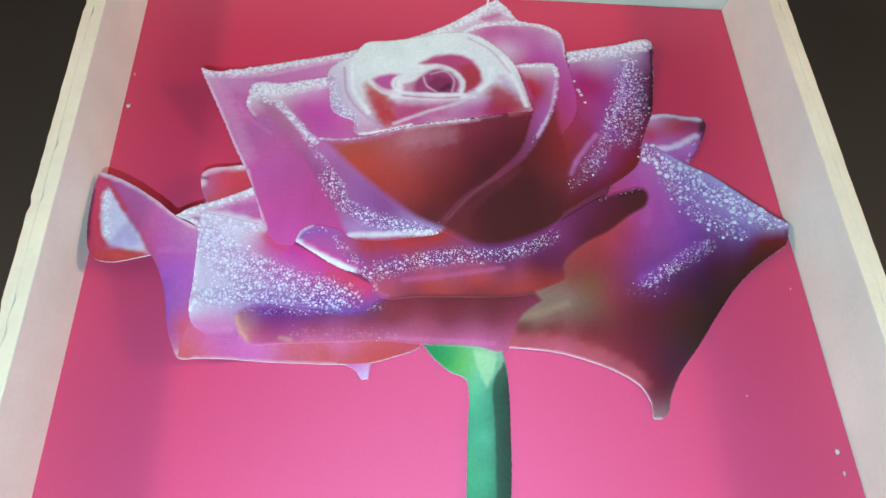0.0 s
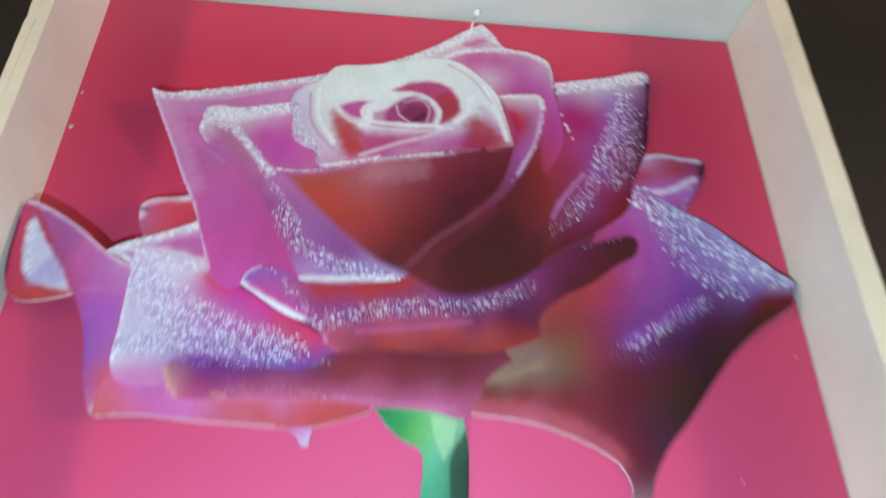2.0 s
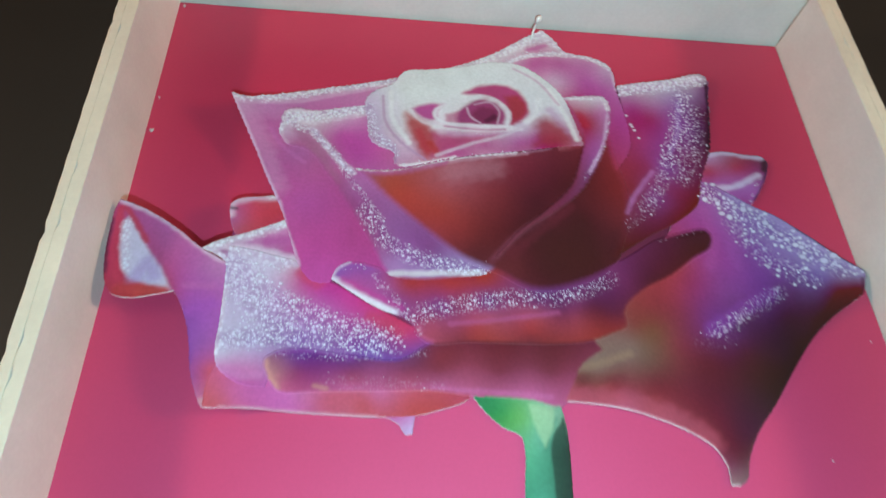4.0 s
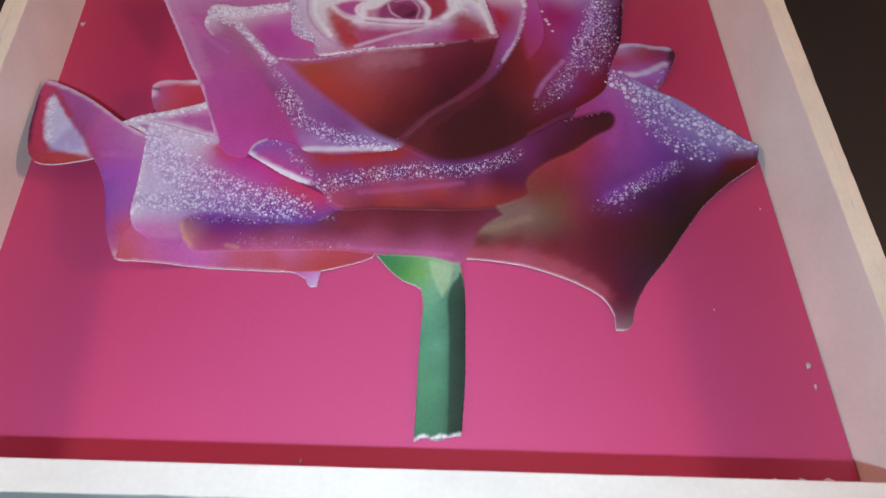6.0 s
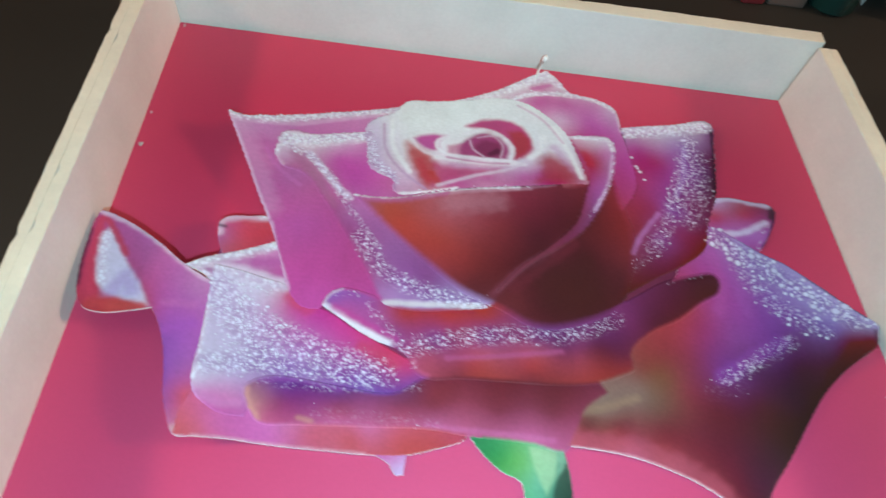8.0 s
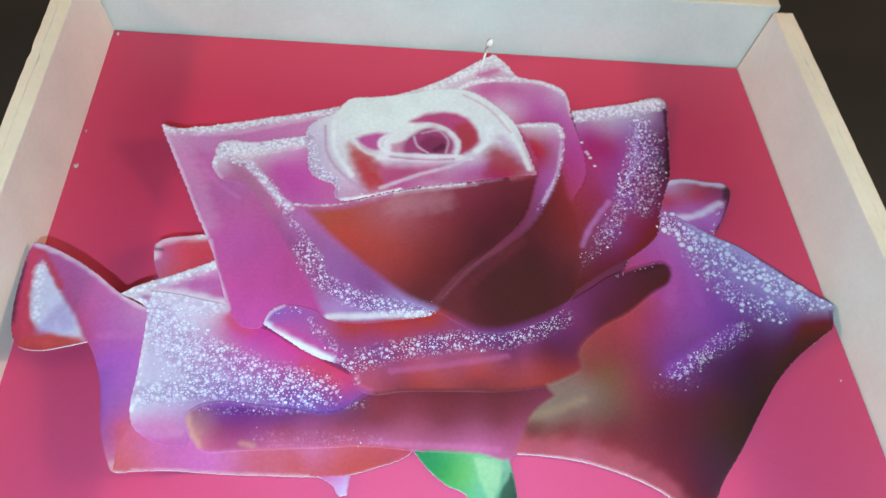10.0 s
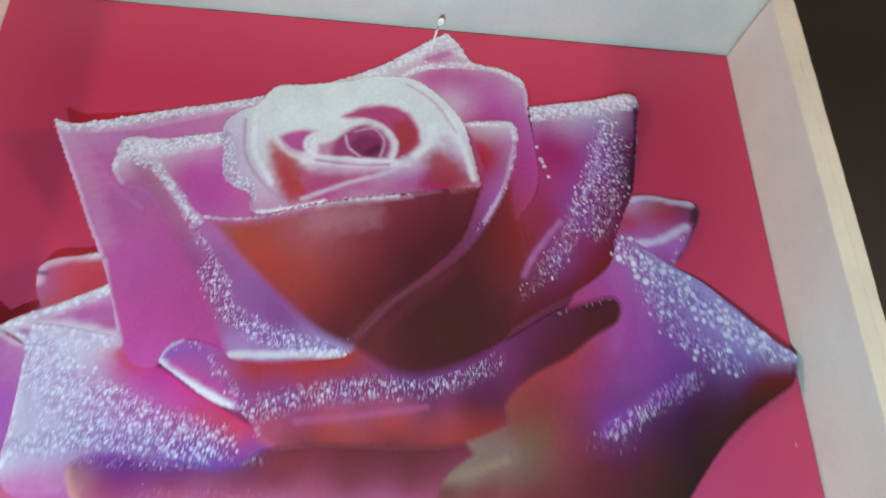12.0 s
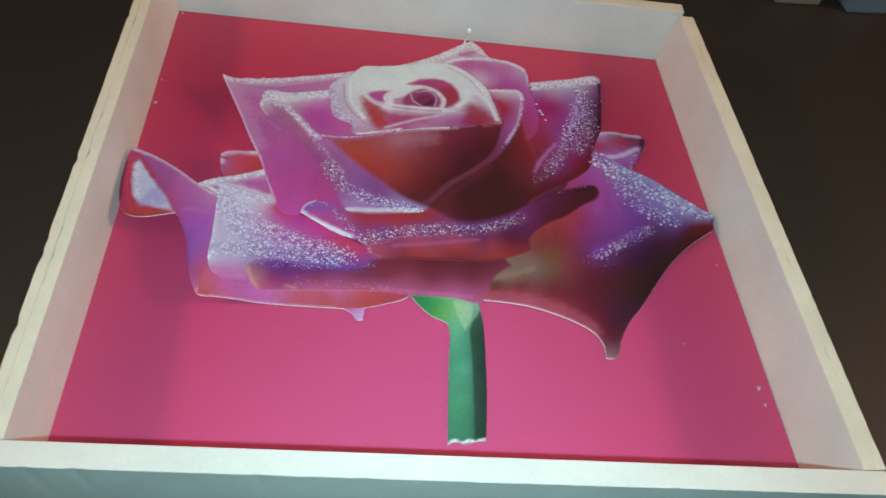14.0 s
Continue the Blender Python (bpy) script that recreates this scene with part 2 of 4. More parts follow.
def print_material():
    m = bpy.data.materials.new("printed_petal")
    m.use_nodes = True
    t = m.node_tree
    b = t.nodes["Principled BSDF"]
    b.inputs["Roughness"].default_value = 0.5
    b.inputs["Specular IOR Level"].default_value = 0.18
    col = t.nodes.new("ShaderNodeAttribute")
    col.attribute_name = "print"
    co = t.nodes.new("ShaderNodeTexCoord")
    grain = t.nodes.new("ShaderNodeTexNoise")
    grain.inputs["Scale"].default_value, grain.inputs["Detail"].default_value = 700, 8
    mid = t.nodes.new("ShaderNodeTexNoise")
    mid.inputs["Scale"].default_value, mid.inputs["Detail"].default_value = 70, 4
    t.links.new(co.outputs["Object"], grain.inputs["Vector"])
    vein = t.nodes.new("ShaderNodeMapping")
    vein.inputs["Rotation"].default_value, vein.inputs["Scale"].default_value = (0, 0, 0.35), (1.5, 0.8, 1)
    t.links.new(co.outputs["Object"], vein.inputs["Vector"])
    t.links.new(vein.outputs["Vector"], mid.inputs["Vector"])
    s = t.nodes.new("ShaderNodeMath")
    s.operation = "ADD"
    t.links.new(grain.outputs["Fac"], s.inputs[0])
    t.links.new(mid.outputs["Fac"], s.inputs[1])
    rng = t.nodes.new("ShaderNodeMapRange")
    rng.inputs["From Min"].default_value, rng.inputs["From Max"].default_value = 0.6, 1.4
    rng.inputs["To Min"].default_value, rng.inputs["To Max"].default_value = 0.87, 1.11
    t.links.new(s.outputs[0], rng.inputs["Value"])
    mul = t.nodes.new("ShaderNodeVectorMath")
    mul.operation = "SCALE"
    t.links.new(col.outputs["Color"], mul.inputs[0])
    t.links.new(rng.outputs["Result"], mul.inputs["Scale"])
    # printed frost and fine dew, where the petal carries it: pale beads with a darker foot
    dew = t.nodes.new("ShaderNodeAttribute")
    dew.attribute_name = "dew"
    base = mul.outputs["Vector"]
    rime = t.nodes.new("ShaderNodeAttribute")
    rime.attribute_name = "frost"
    for where, size, lo, hi, shade in ((dew, 480, 0.42, 0.62, (0.74, 0.62, 0.78, 1)), (dew, 480, 0.36, 0.20, None), (dew, 1050, 0.36, 0.24, None),
                                       (rime, 560, 0.40, 0.66, (0.80, 0.68, 0.82, 1)), (rime, 560, 0.42, 0.22, None)):
        cell = t.nodes.new("ShaderNodeTexVoronoi")
        cell.inputs["Scale"].default_value = size
        t.links.new(co.outputs["Object"], cell.inputs["Vector"])
        dots = t.nodes.new("ShaderNodeMapRange")
        dots.inputs["From Min"].default_value, dots.inputs["From Max"].default_value = lo, hi
        t.links.new(cell.outputs["Distance"], dots.inputs["Value"])
        amount = t.nodes.new("ShaderNodeMath")
        amount.operation = "MULTIPLY"
        t.links.new(dots.outputs["Result"], amount.inputs[0])
        t.links.new(where.outputs["Fac"], amount.inputs[1])
        mix = t.nodes.new("ShaderNodeMix")
        mix.data_type = "RGBA"
        if shade:
            mix.blend_type = "MULTIPLY"
        mix.inputs["B"].default_value = shade or (0.74, 0.75, 0.90, 1)
        t.links.new(amount.outputs[0], mix.inputs["Factor"])
        t.links.new(base, mix.inputs["A"])
        base = mix.outputs["Result"]
    t.links.new(base, b.inputs["Base Color"])
    return m


PRINT = print_material()
PAPER = material("paper_edge", (0.78, 0.76, 0.76), 0.7, scale=300, fine=2000)
DROP = print_material()
DROP.name = "printed_drop"
DROP.node_tree.nodes["Principled BSDF"].inputs["Roughness"].default_value = 0.25


def in_outline(pts, ring):
    """Which of many points lie inside a closed ring."""
    inside = np.zeros(len(pts), bool)
    x, y = pts.T
    for (x0, y0), (x1, y1) in zip(ring, np.roll(ring, -1, 0)):
        if y0 != y1:
            inside ^= ((y0 > y) != (y1 > y)) & (x < (x1 - x0) * (y - y0) / (y1 - y0) + x0)
    return inside


def build_petal(name, layer, inks, outline, strokes, dew, label, parent, rng, gap=0.7):
    ring = smooth_line(outline, 0.8, True)
    turn = np.arange(len(ring))
    bumpy = 0.11 + 0.22 * (ring[:, 1:] > 300) * (layer > 1.3)
    ring = ring + bumpy * np.column_stack([np.sin(turn * 1.9 + 2 * np.sin(turn * 0.37)), np.sin(turn * 2.3 + 1.5 * np.sin(turn * 0.53))])
    (x0, y0), (x1, y1) = ring.min(0), ring.max(0)
    xs, ys = np.meshgrid(np.arange(x0, x1, gap), np.arange(y0, y1, gap * 0.866))
    xs = xs + (np.arange(xs.shape[0]) % 2)[:, None] * gap / 2
    inner = np.column_stack([xs.ravel(), ys.ravel()])
    inner = inner[in_outline(inner, ring)]
    closed = np.vstack([ring, ring[:1]])
    inner = inner[distance_to(closed[::2], inner) > gap * 0.55]
    every = np.vstack([ring, inner])
    n = len(ring)
    v, _, faces, _, _, _ = geometry.delaunay_2d_cdt([Vector(p) for p in every], [(i, (i + 1) % n) for i in range(n)], [], 1, 1e-4)
    flat = np.array([(p.x, p.y) for p in v])
    # the print: washes between the inks, then edges and patches on top
    at = np.array([q[:2] for q in inks])
    tone = np.array([ink(q[2]) for q in inks])
    bend = lambda p: np.sqrt(((p[:, None, :] - at[None]) ** 2).sum(2) + 9.0)
    n = len(at)
    system = np.zeros((n + 1, n + 1))
    system[:n, :n], system[n, :n], system[:n, n] = bend(at) - np.eye(n) * 0.6, 1, 1
    weights = np.linalg.solve(system, np.vstack([tone, np.zeros((1, 3))]))
    colour = np.clip(bend(flat) @ weights[:n] + weights[n], 0.012, 0.92)
    frost, pale = np.zeros(len(flat)), np.zeros(len(flat))
    for code, radius, strength, line in strokes:
        span = abs(radius) * 1.6
        low, high = np.min(line, 0) - span - 3, np.max(line, 0) + span + 3
        some = np.where(((flat > low) & (flat < high)).all(1))[0]
        if not len(some):
            continue
        spot = flat[some]
        wob = 0.08 * np.sin(spot[:, 0] * 0.9 + 1.7 * np.sin(spot[:, 1] * 0.6 + radius)) + 0.06 * np.sin(spot[:, 1] * 1.3 - spot[:, 0] * 0.4 + radius * 3)
        if radius < 0:
            patch = smooth_line(line, 1.5, True)
            d = distance_to(np.vstack([patch, patch[:1]]), spot)
            d = np.where(in_outline(spot, patch), -d, d) / -radius
            w = strength * (1 - ease(-0.7, 0.9, d + wob))
        else:
            w = strength * (1 - ease(0.15, 1.25, distance_to(smooth_line(line, 2.0, False), spot) / radius + wob))
        colour[some] = colour[some] * (1 - w[:, None]) + ink(code) * w[:, None]
        if min(int(code[i:i + 2], 16) for i in (0, 2, 4)) > 0xc0:
            pale[some] = np.maximum(pale[some], w)
            if layer < 2.6 and layer != 1.6 and min(int(code[i:i + 2], 16) for i in (0, 2, 4)) > 0xcc:
                frost[some] = np.maximum(frost[some], w)
    wet = np.zeros(len(flat))
    # soft borders: the print runs over into the petal below
    if layer in SOFT:
        edge = distance_to(closed, flat)
        rest = np.where(edge < SOFT[layer])[0]
        for level, other, tree, tones in sorted(BELOW, key=lambda q: -q[0]):
            if level < layer and len(rest):
                inside = in_outline(flat[rest], other)
                some, rest = rest[inside], rest[~inside]
                if len(some):
                    w = ((1 - ease(0, SOFT[layer], edge[some])) * (1 - np.minimum(1, pale[some] * 1.3)))[:, None]
                    colour[some] = colour[some] * (1 - w) + tones[[tree.find((*p, 0))[1] for p in flat[some]]] * w
    if layer >= 0:
        tree = kdtree.KDTree(len(flat))
        for i, p in enumerate(flat):
            tree.insert((*p, 0), i)
        tree.balance()
        BELOW.append((layer, ring, tree, colour))
    for count, width, size, line in dew:
        if width >= 2:
            wet = np.maximum(wet, min(1, count / 100) * 0.8 * (1 - ease(0.2, 1.0, distance_to(smooth_line(line, 2.0, False), flat) / width)))
    me = bpy.data.meshes.new(name)
    top = np.column_stack(bend_up(flat[:, 0], flat[:, 1], layer)).tolist()
    # the cut edge of the paper, on its underside
    use = {}
    for f in faces:
        for a, b in zip(f, (*f[1:], f[0])):
            use[(a, b)] = 1
    rim = [(a, b) for a, b in use if (b, a) not in use]
    low = {a: len(top) + i for i, a in enumerate(sorted({q for e in rim for q in e}))}
    verts = top + [[top[a][0], top[a][1], top[a][2] - 0.0005] for a in low]
    sides = [(a, low[a], low[b], b) for a, b in rim]
    me.from_pydata(verts, [], [tuple(f) for f in faces] + sides)
    me.materials.append(PRINT)
    me.materials.append(PAPER)
    me.polygons.foreach_set("material_index", [0] * len(faces) + [int(layer < 1)] * len(sides))
    me.shade_smooth()
    order = sorted(low)
    full = np.ones((len(verts), 4))
    full[:len(top), :3] = colour
    full[len(top):, :3] = colour[order]
    me.attributes.new("print", "FLOAT_COLOR", "POINT").data.foreach_set("color", full.ravel())
    wet = np.concatenate([wet, wet[order]])
    me.attributes.new("dew", "FLOAT", "POINT").data.foreach_set("value", wet)
    me.attributes.new("frost", "FLOAT", "POINT").data.foreach_set("value", np.concatenate([frost, frost[order]]))
    ob = new(name, me)
    ob.parent = parent
    if label:
        ob["label"] = label
    if dew:
        drops(dew, ring, layer, flat, colour, ob, rng)
    return ob


def drops(dew, ring, layer, flat, colour, parent, rng):
    """Low printed beads of dew, scattered along their lines: bright at the heart, petal-coloured at the rim."""
    spots = []
    for count, width, size, line in dew:
        way = smooth_line(line, 0.5, False)
        at = way[rng.integers(len(way), size=count)]
        off = np.sqrt(rng.random(count)) * width
        turn = rng.random(count) * 6.283
        at = at + np.column_stack([off * np.cos(turn), off * np.sin(turn)])
        r = size * rng.choice([0.35, 0.5, 0.65, 0.85], count, p=[0.3, 0.35, 0.25, 0.1]) * rng.uniform(0.8, 1.2, count)
        spots.append(np.column_stack([at, r]))
    spots = np.vstack(spots)
    spots = spots[in_outline(spots[:, :2], ring)]
    spots = spots[np.argsort(spots[:, 2])]
    clear = np.hypot(*(spots[:, None, :2] - spots[None, :, :2]).transpose(2, 0, 1)) < 0.75 * (spots[:, None, 2] + spots[None, :, 2])
    spots = spots[~np.triu(clear, 1).any(1)]
    fine, large = spots[spots[:, 2] < 0.72], spots[spots[:, 2] >= 0.72]
    bead = lambda some: beads(some, layer, flat, colour, rng)
    if len(fine):
        tagged(drop_mesh("dew", *bead(fine), parent), "fine glinting white dew", kind="stuff")
    for spot in large:
        drop_mesh("dewdrop", *bead(spot[None]), parent)


def beads(spots, layer, flat, colour, rng):
    verts, faces, shade = [], [], []
    for x, y, r in spots:
        near = colour[np.argmin((flat[:, 0] - x) ** 2 + (flat[:, 1] - y) ** 2)]
        sx, a0, k = rng.uniform(0.75, 1.3), rng.uniform(0, 6.28), len(verts)
        bright = rng.choice([0.35, 0.65, 1.0], p=[0.4, 0.3, 0.3]) if r < 0.72 else rng.uniform(0.55, 0.85)
        glint = ink("e4e8fa") * bright + near * (1 - bright)
        for grow, up, mix in ((1.0, 0.02, 0.0), (0.66, 0.06, 0.95)):
            for q in range(6):
                a = a0 + q * 1.0472
                px, py, pz = bend_up(x + r * grow * sx * math.cos(a), y + r * grow * math.sin(a) + r * (1 - grow) * 0.3, layer)
                verts.append((px, py, pz + up * (1 + r) / 1000))
                shade.append(near * 0.72 * (1 - mix) + glint * mix)
        px, py, pz = bend_up(x, y + r * 0.15, layer)
        verts.append((px, py, pz + 0.07 * (1 + r) / 1000))
        shade.append(glint)
        for q in range(6):
            n = (q + 1) % 6
            faces += [(k + q, k + n, k + 6 + n, k + 6 + q), (k + 6 + q, k + 6 + n, k + 12)]
    return verts, faces, shade


def drop_mesh(name, verts, faces, shade, parent):
    me = bpy.data.meshes.new(name)
    me.from_pydata(verts, [], faces)
    me.materials.append(DROP)
    me.shade_smooth()
    full = np.ones((len(verts), 4))
    full[:, :3] = np.array(shade)
    me.attributes.new("print", "FLOAT_COLOR", "POINT").data.foreach_set("color", full.ravel())
    ob = new(name, me)
    ob.parent = parent
    return ob


PETALS = []
BELOW = []
# how far, in mm, the borders of some layers run over into the one below
SOFT = {1.2: 1.6, 1.5: 2.2, 1.6: 2.0, 1.8: 2.4, 2.2: 4.0, 2.5: 1.8}


def petal(name, layer, inks, outline, strokes, dew=(), label=''):
    PETALS.append((name, layer, inks, outline, strokes, dew, label))


petal("backing_sheet", -1.5,
      [(-46.1, 252.4, "8c3f6b"), (26, 252, "7a354c"), (99.6, 251.7, "5a2c4c")],
      [(-101.4, 289.2), (-84.4, 281.8), (-92.2, 312.7), (-104.6, 342.4), (-61.7, 356.5), (-39.8, 363.3), (2.6, 371.4), (29.5, 389.3), (55.7, 370.1), (79.5, 362.8), (100.3, 366.8), (95.5, 318.5), (108.6, 300.6), (140.8, 267.1), (114.2, 238.1), (88.4, 203.3), (79.6, 191.9), (65.6, 203.6), (32.5, 213.5), (-8.5, 216.3), (-44.5, 214.3), (-96.7, 213.5), (-105.5, 226.9), (-110, 243.9), (-101.8, 255.4), (-105.1, 264.3)],
      [],
      [],
      "dark printed layer behind the petals")
petal("petal", 0,
      [(-96.6, 287.2, "c84a62"), (-87.5, 289.4, "c24457"), (-104.1, 282.9, "b06292"), (-100.3, 279.2, "b8556b"), (-84.8, 286.1, "b84462")],
      [(-106.1, 284.9), (-106.1, 290.2), (-102.4, 293.5), (-96.3, 295.3), (-90.2, 297.1), (-85.2, 295.1), (-79.6, 282.1), (-88.9, 279.2), (-101.6, 275.2), (-104.2, 278.5)],
      [("d2b4ce", 2.6, 0.95, [(-106.1, 284.9), (-106.1, 290.2), (-102.3, 293.2), (-96.3, 295), (-88.2, 296.8)]),
       ("584056", 1, 0.8, [(-106, 287.8), (-104, 287.9)]),
       ("e2dcea", 2.2, 0.9, [(-91.8, 297.1), (-86.9, 297.4)]),
       ("c85362", 2, 0.5, [(-97.1, 291.6), (-89, 292.8)])],
      [],
      "small red petal tip with a frosted rim")
petal("petal", 0,
      [(97.9, 316.8, "a83953"), (112, 319.2, "b03d57"), (119.1, 320.3, "9a3f6b"), (100.7, 309.3, "a866b0"), (114.3, 309.3, "b070bc"), (112.6, 300.6, "a85098"), (99.3, 325.3, "b090c0"), (125.3, 323.7, "6a4058")],
      [(93.5, 323.5), (99.6, 327), (108.1, 328.4), (117.6, 326.8), (124.4, 326.1), (126.6, 323.4), (125.5, 318), (121, 309.3), (115.3, 300.9), (109, 295.8), (93.8, 307.9)],
      [("cbbcdc", 2, 0.85, [(98, 326), (108, 327.7), (117.4, 326.1), (124.2, 325.1)]),
       ("d4c8e4", 2, 0.8, [(100.5, 308), (107.4, 308.6), (114.8, 311.9), (120.6, 315.3)]),
       ("3a2630", 1.8, 0.85, [(125.6, 322.7), (123.7, 318.6)]),
       ("382034", 0.8, 0.7, [(126, 320.3), (121, 309.3), (115.3, 300.9)])],
      [(14, 1.2, 0.8, [(121.3, 313.6), (116.1, 304.8), (112.4, 299.6)])],
      "small crimson petal tip with a violet rim")
petal("petal", 0.3,
      [(-149.7, 284.3, "b05385"), (-148.5, 267.4, "b03762"), (-145.9, 251.4, "b83f59"), (-136.1, 247.5, "c04448"), (-125.1, 248.7, "b04659"), (-137.8, 281.5, "b8609c"), (-126.7, 271.5, "ba64a2"), (-116.1, 263.3, "b868ac"), (-106.8, 260, "b878b0"), (-119.2, 253.9, "b0589e"), (-113.5, 246.2, "a85ab0"), (-107.5, 249.3, "b060ae"), (-114.6, 238.5, "9252a8"), (-107.9, 236.5, "a45cb2"), (-110.5, 225.2, "9656a8"), (-104.8, 229.4, "a45ea4"), (-107.1, 216, "ac538e"), (-103.4, 218.7, "c85868"), (-99.4, 210.9, "cc6273"), (-102.9, 207.1, "cc769b"), (-97.9, 222.9, "c0629f")],
      [(-149.3, 289.3), (-145.8, 288.4), (-134.5, 282.9), (-123.9, 275.8), (-114.1, 268), (-106.2, 263.9), (-99.9, 261.1), (-98.1, 245.4), (-98.4, 227.7), (-97.8, 206), (-104.1, 205.5), (-107.5, 211.3), (-110, 218.1), (-112.2, 228.8), (-114.8, 237.3), (-118.8, 245.6), (-121.1, 249), (-127.6, 247.4), (-137, 245.9), (-143.2, 247.3), (-146.6, 251.4), (-149.1, 260.7), (-150.4, 275.8), (-150.3, 284.9)],
      [("c84460", 2.6, 0.9, [(-148, 284.9), (-147, 273), (-145.3, 262), (-141.8, 251.4)]),
       ("d0c6e2", -1.5, 1, [(-144, 281.5), (-140.1, 275.8), (-133, 265.2), (-126.5, 256.6), (-122.6, 249.7), (-130.1, 251.3), (-138.3, 254), (-142, 259.3), (-144.1, 267.4), (-145, 277.2)]),
       ("b49ad0", 4, 0.7, [(-136.2, 254), (-132.9, 260.6), (-129.7, 255.3)]),
       ("e4deee", 2.4, 0.7, [(-144.4, 278.6), (-143.1, 267.4), (-139.9, 258)]),
       ("c24862", 1.6, 0.9, [(-145.6, 284.9), (-139.9, 277.2), (-135.3, 270.2)]),
       ("c84a50", 3, 0.9, [(-141.4, 249.3), (-136.7, 250.3), (-133.2, 249.8)]),
       ("c85150", 2.6, 0.8, [(-134.1, 248.8), (-125.2, 249.2)]),
       ("d8bcda", 1.6, 0.9, [(-149.2, 289), (-134.5, 282.6), (-122.5, 274.6), (-113.5, 267.5), (-106.2, 263.9)]),
       ("502c44", 1.2, 0.8, [(-150.3, 280), (-149.8, 267.5), (-148.1, 256.7)]),
       ("a85ab8", 3, 0.6, [(-113.6, 241.1), (-106.9, 244.7)]),
       ("c070b0", 2, 0.5, [(-117.6, 251.3), (-107.8, 251.9)]),
       ("8848a0", 1.2, 0.6, [(-114, 234.8), (-110.6, 221.7)]),
       ("d8b4d4", 1.6, 0.7, [(-109.6, 264.6), (-105, 263)]),
       ("d8aab0", 1.6, 0.7, [(-104.7, 207.7), (-102.6, 206)])],
      [],
      "curled mauve petal with a pale inner face, lifted off the card")
petal("petal", 0.5,
      [(-100.1, 216.7, "c86289"), (-99, 207.5, "cc6276"), (-92.6, 212.7, "cc69a6"), (-84.2, 212.2, "c867ac"), (-75.1, 208.7, "ca6bb0"), (-62, 209.8, "c45e78"), (-48.7, 209.1, "c25662"), (-33.2, 209, "c0535e"), (-22, 209.8, "bc4f59"), (-13, 211.6, "b84d64"), (-44.4, 212.4, "c86b96"), (-71.1, 213.2, "c870a3"), (-53, 206.2, "c46078")],
      [(-102.2, 221.9), (-93.5, 220.5), (-82.5, 217), (-66.8, 215), (-44.5, 215), (-26.5, 215.1), (-10.3, 213.9), (-10.8, 211.5), (-13.5, 209.7), (-20.9, 207.2), (-30.4, 204.7), (-44.1, 204.2), (-57.3, 204.8), (-70.4, 205.4), (-87.8, 206.6), (-98.8, 205.9), (-104.1, 205.7), (-104.2, 212.8)],
      [("d8a0b4", 0.8, 0.7, [(-98.8, 206.2), (-87.8, 206.8), (-70.5, 205.7), (-44.1, 204.4)])],
      [],
      "salmon base petal along the cut edge")
petal("petal", 0.45,
      [(-33, 202.4, "cc94cc"), (-35.2, 203.6, "c878b0"), (-40.8, 204.8, "d067b0"), (-33.3, 199, "c8a8d4")],
      [(-43, 205.3), (-30.4, 205.7), (-30.8, 202.4), (-31.4, 198.3), (-34, 198.1), (-36, 201.3)],
      [],
      [],
      "tiny pale petal point")
petal("petal", 0.6,
      [(-110.1, 268.4, "b8a0c8"), (-95.2, 274.4, "c080b4"), (-86.6, 280, "cc8cc0"), (-103.1, 266, "b888be"), (-82.3, 271.8, "b85a9c"), (-94.2, 264.7, "c0a0cc")],
      [(-114, 267.8), (-108.7, 271.9), (-98.9, 277.4), (-84.8, 286.1), (-79, 275.4), (-72.9, 260.7), (-86.7, 257.5), (-103.2, 252.5), (-105, 263.5), (-108.6, 265.8)],
      [("dcdeea", 3.6, 1, [(-112.8, 268.4), (-102, 275.2), (-84.7, 285.3)]),
       ("b860a4", 3, 0.8, [(-90.7, 274.8), (-82, 277)]),
       ("d6c6de", 2.6, 0.9, [(-104.6, 269.1), (-94.8, 270.2), (-78.3, 267.4)]),
       ("9c5a94", 1.2, 0.6, [(-108, 266.4), (-105.1, 267.4)]),
       ("e0dcea", 1.4, 0.8, [(-108.8, 266.9), (-104.7, 264.1)])],
      [(70, 1.5, 0.6, [(-110.2, 269.5), (-95.7, 278.6), (-84.7, 285.3)])],
      "pale petal edge")
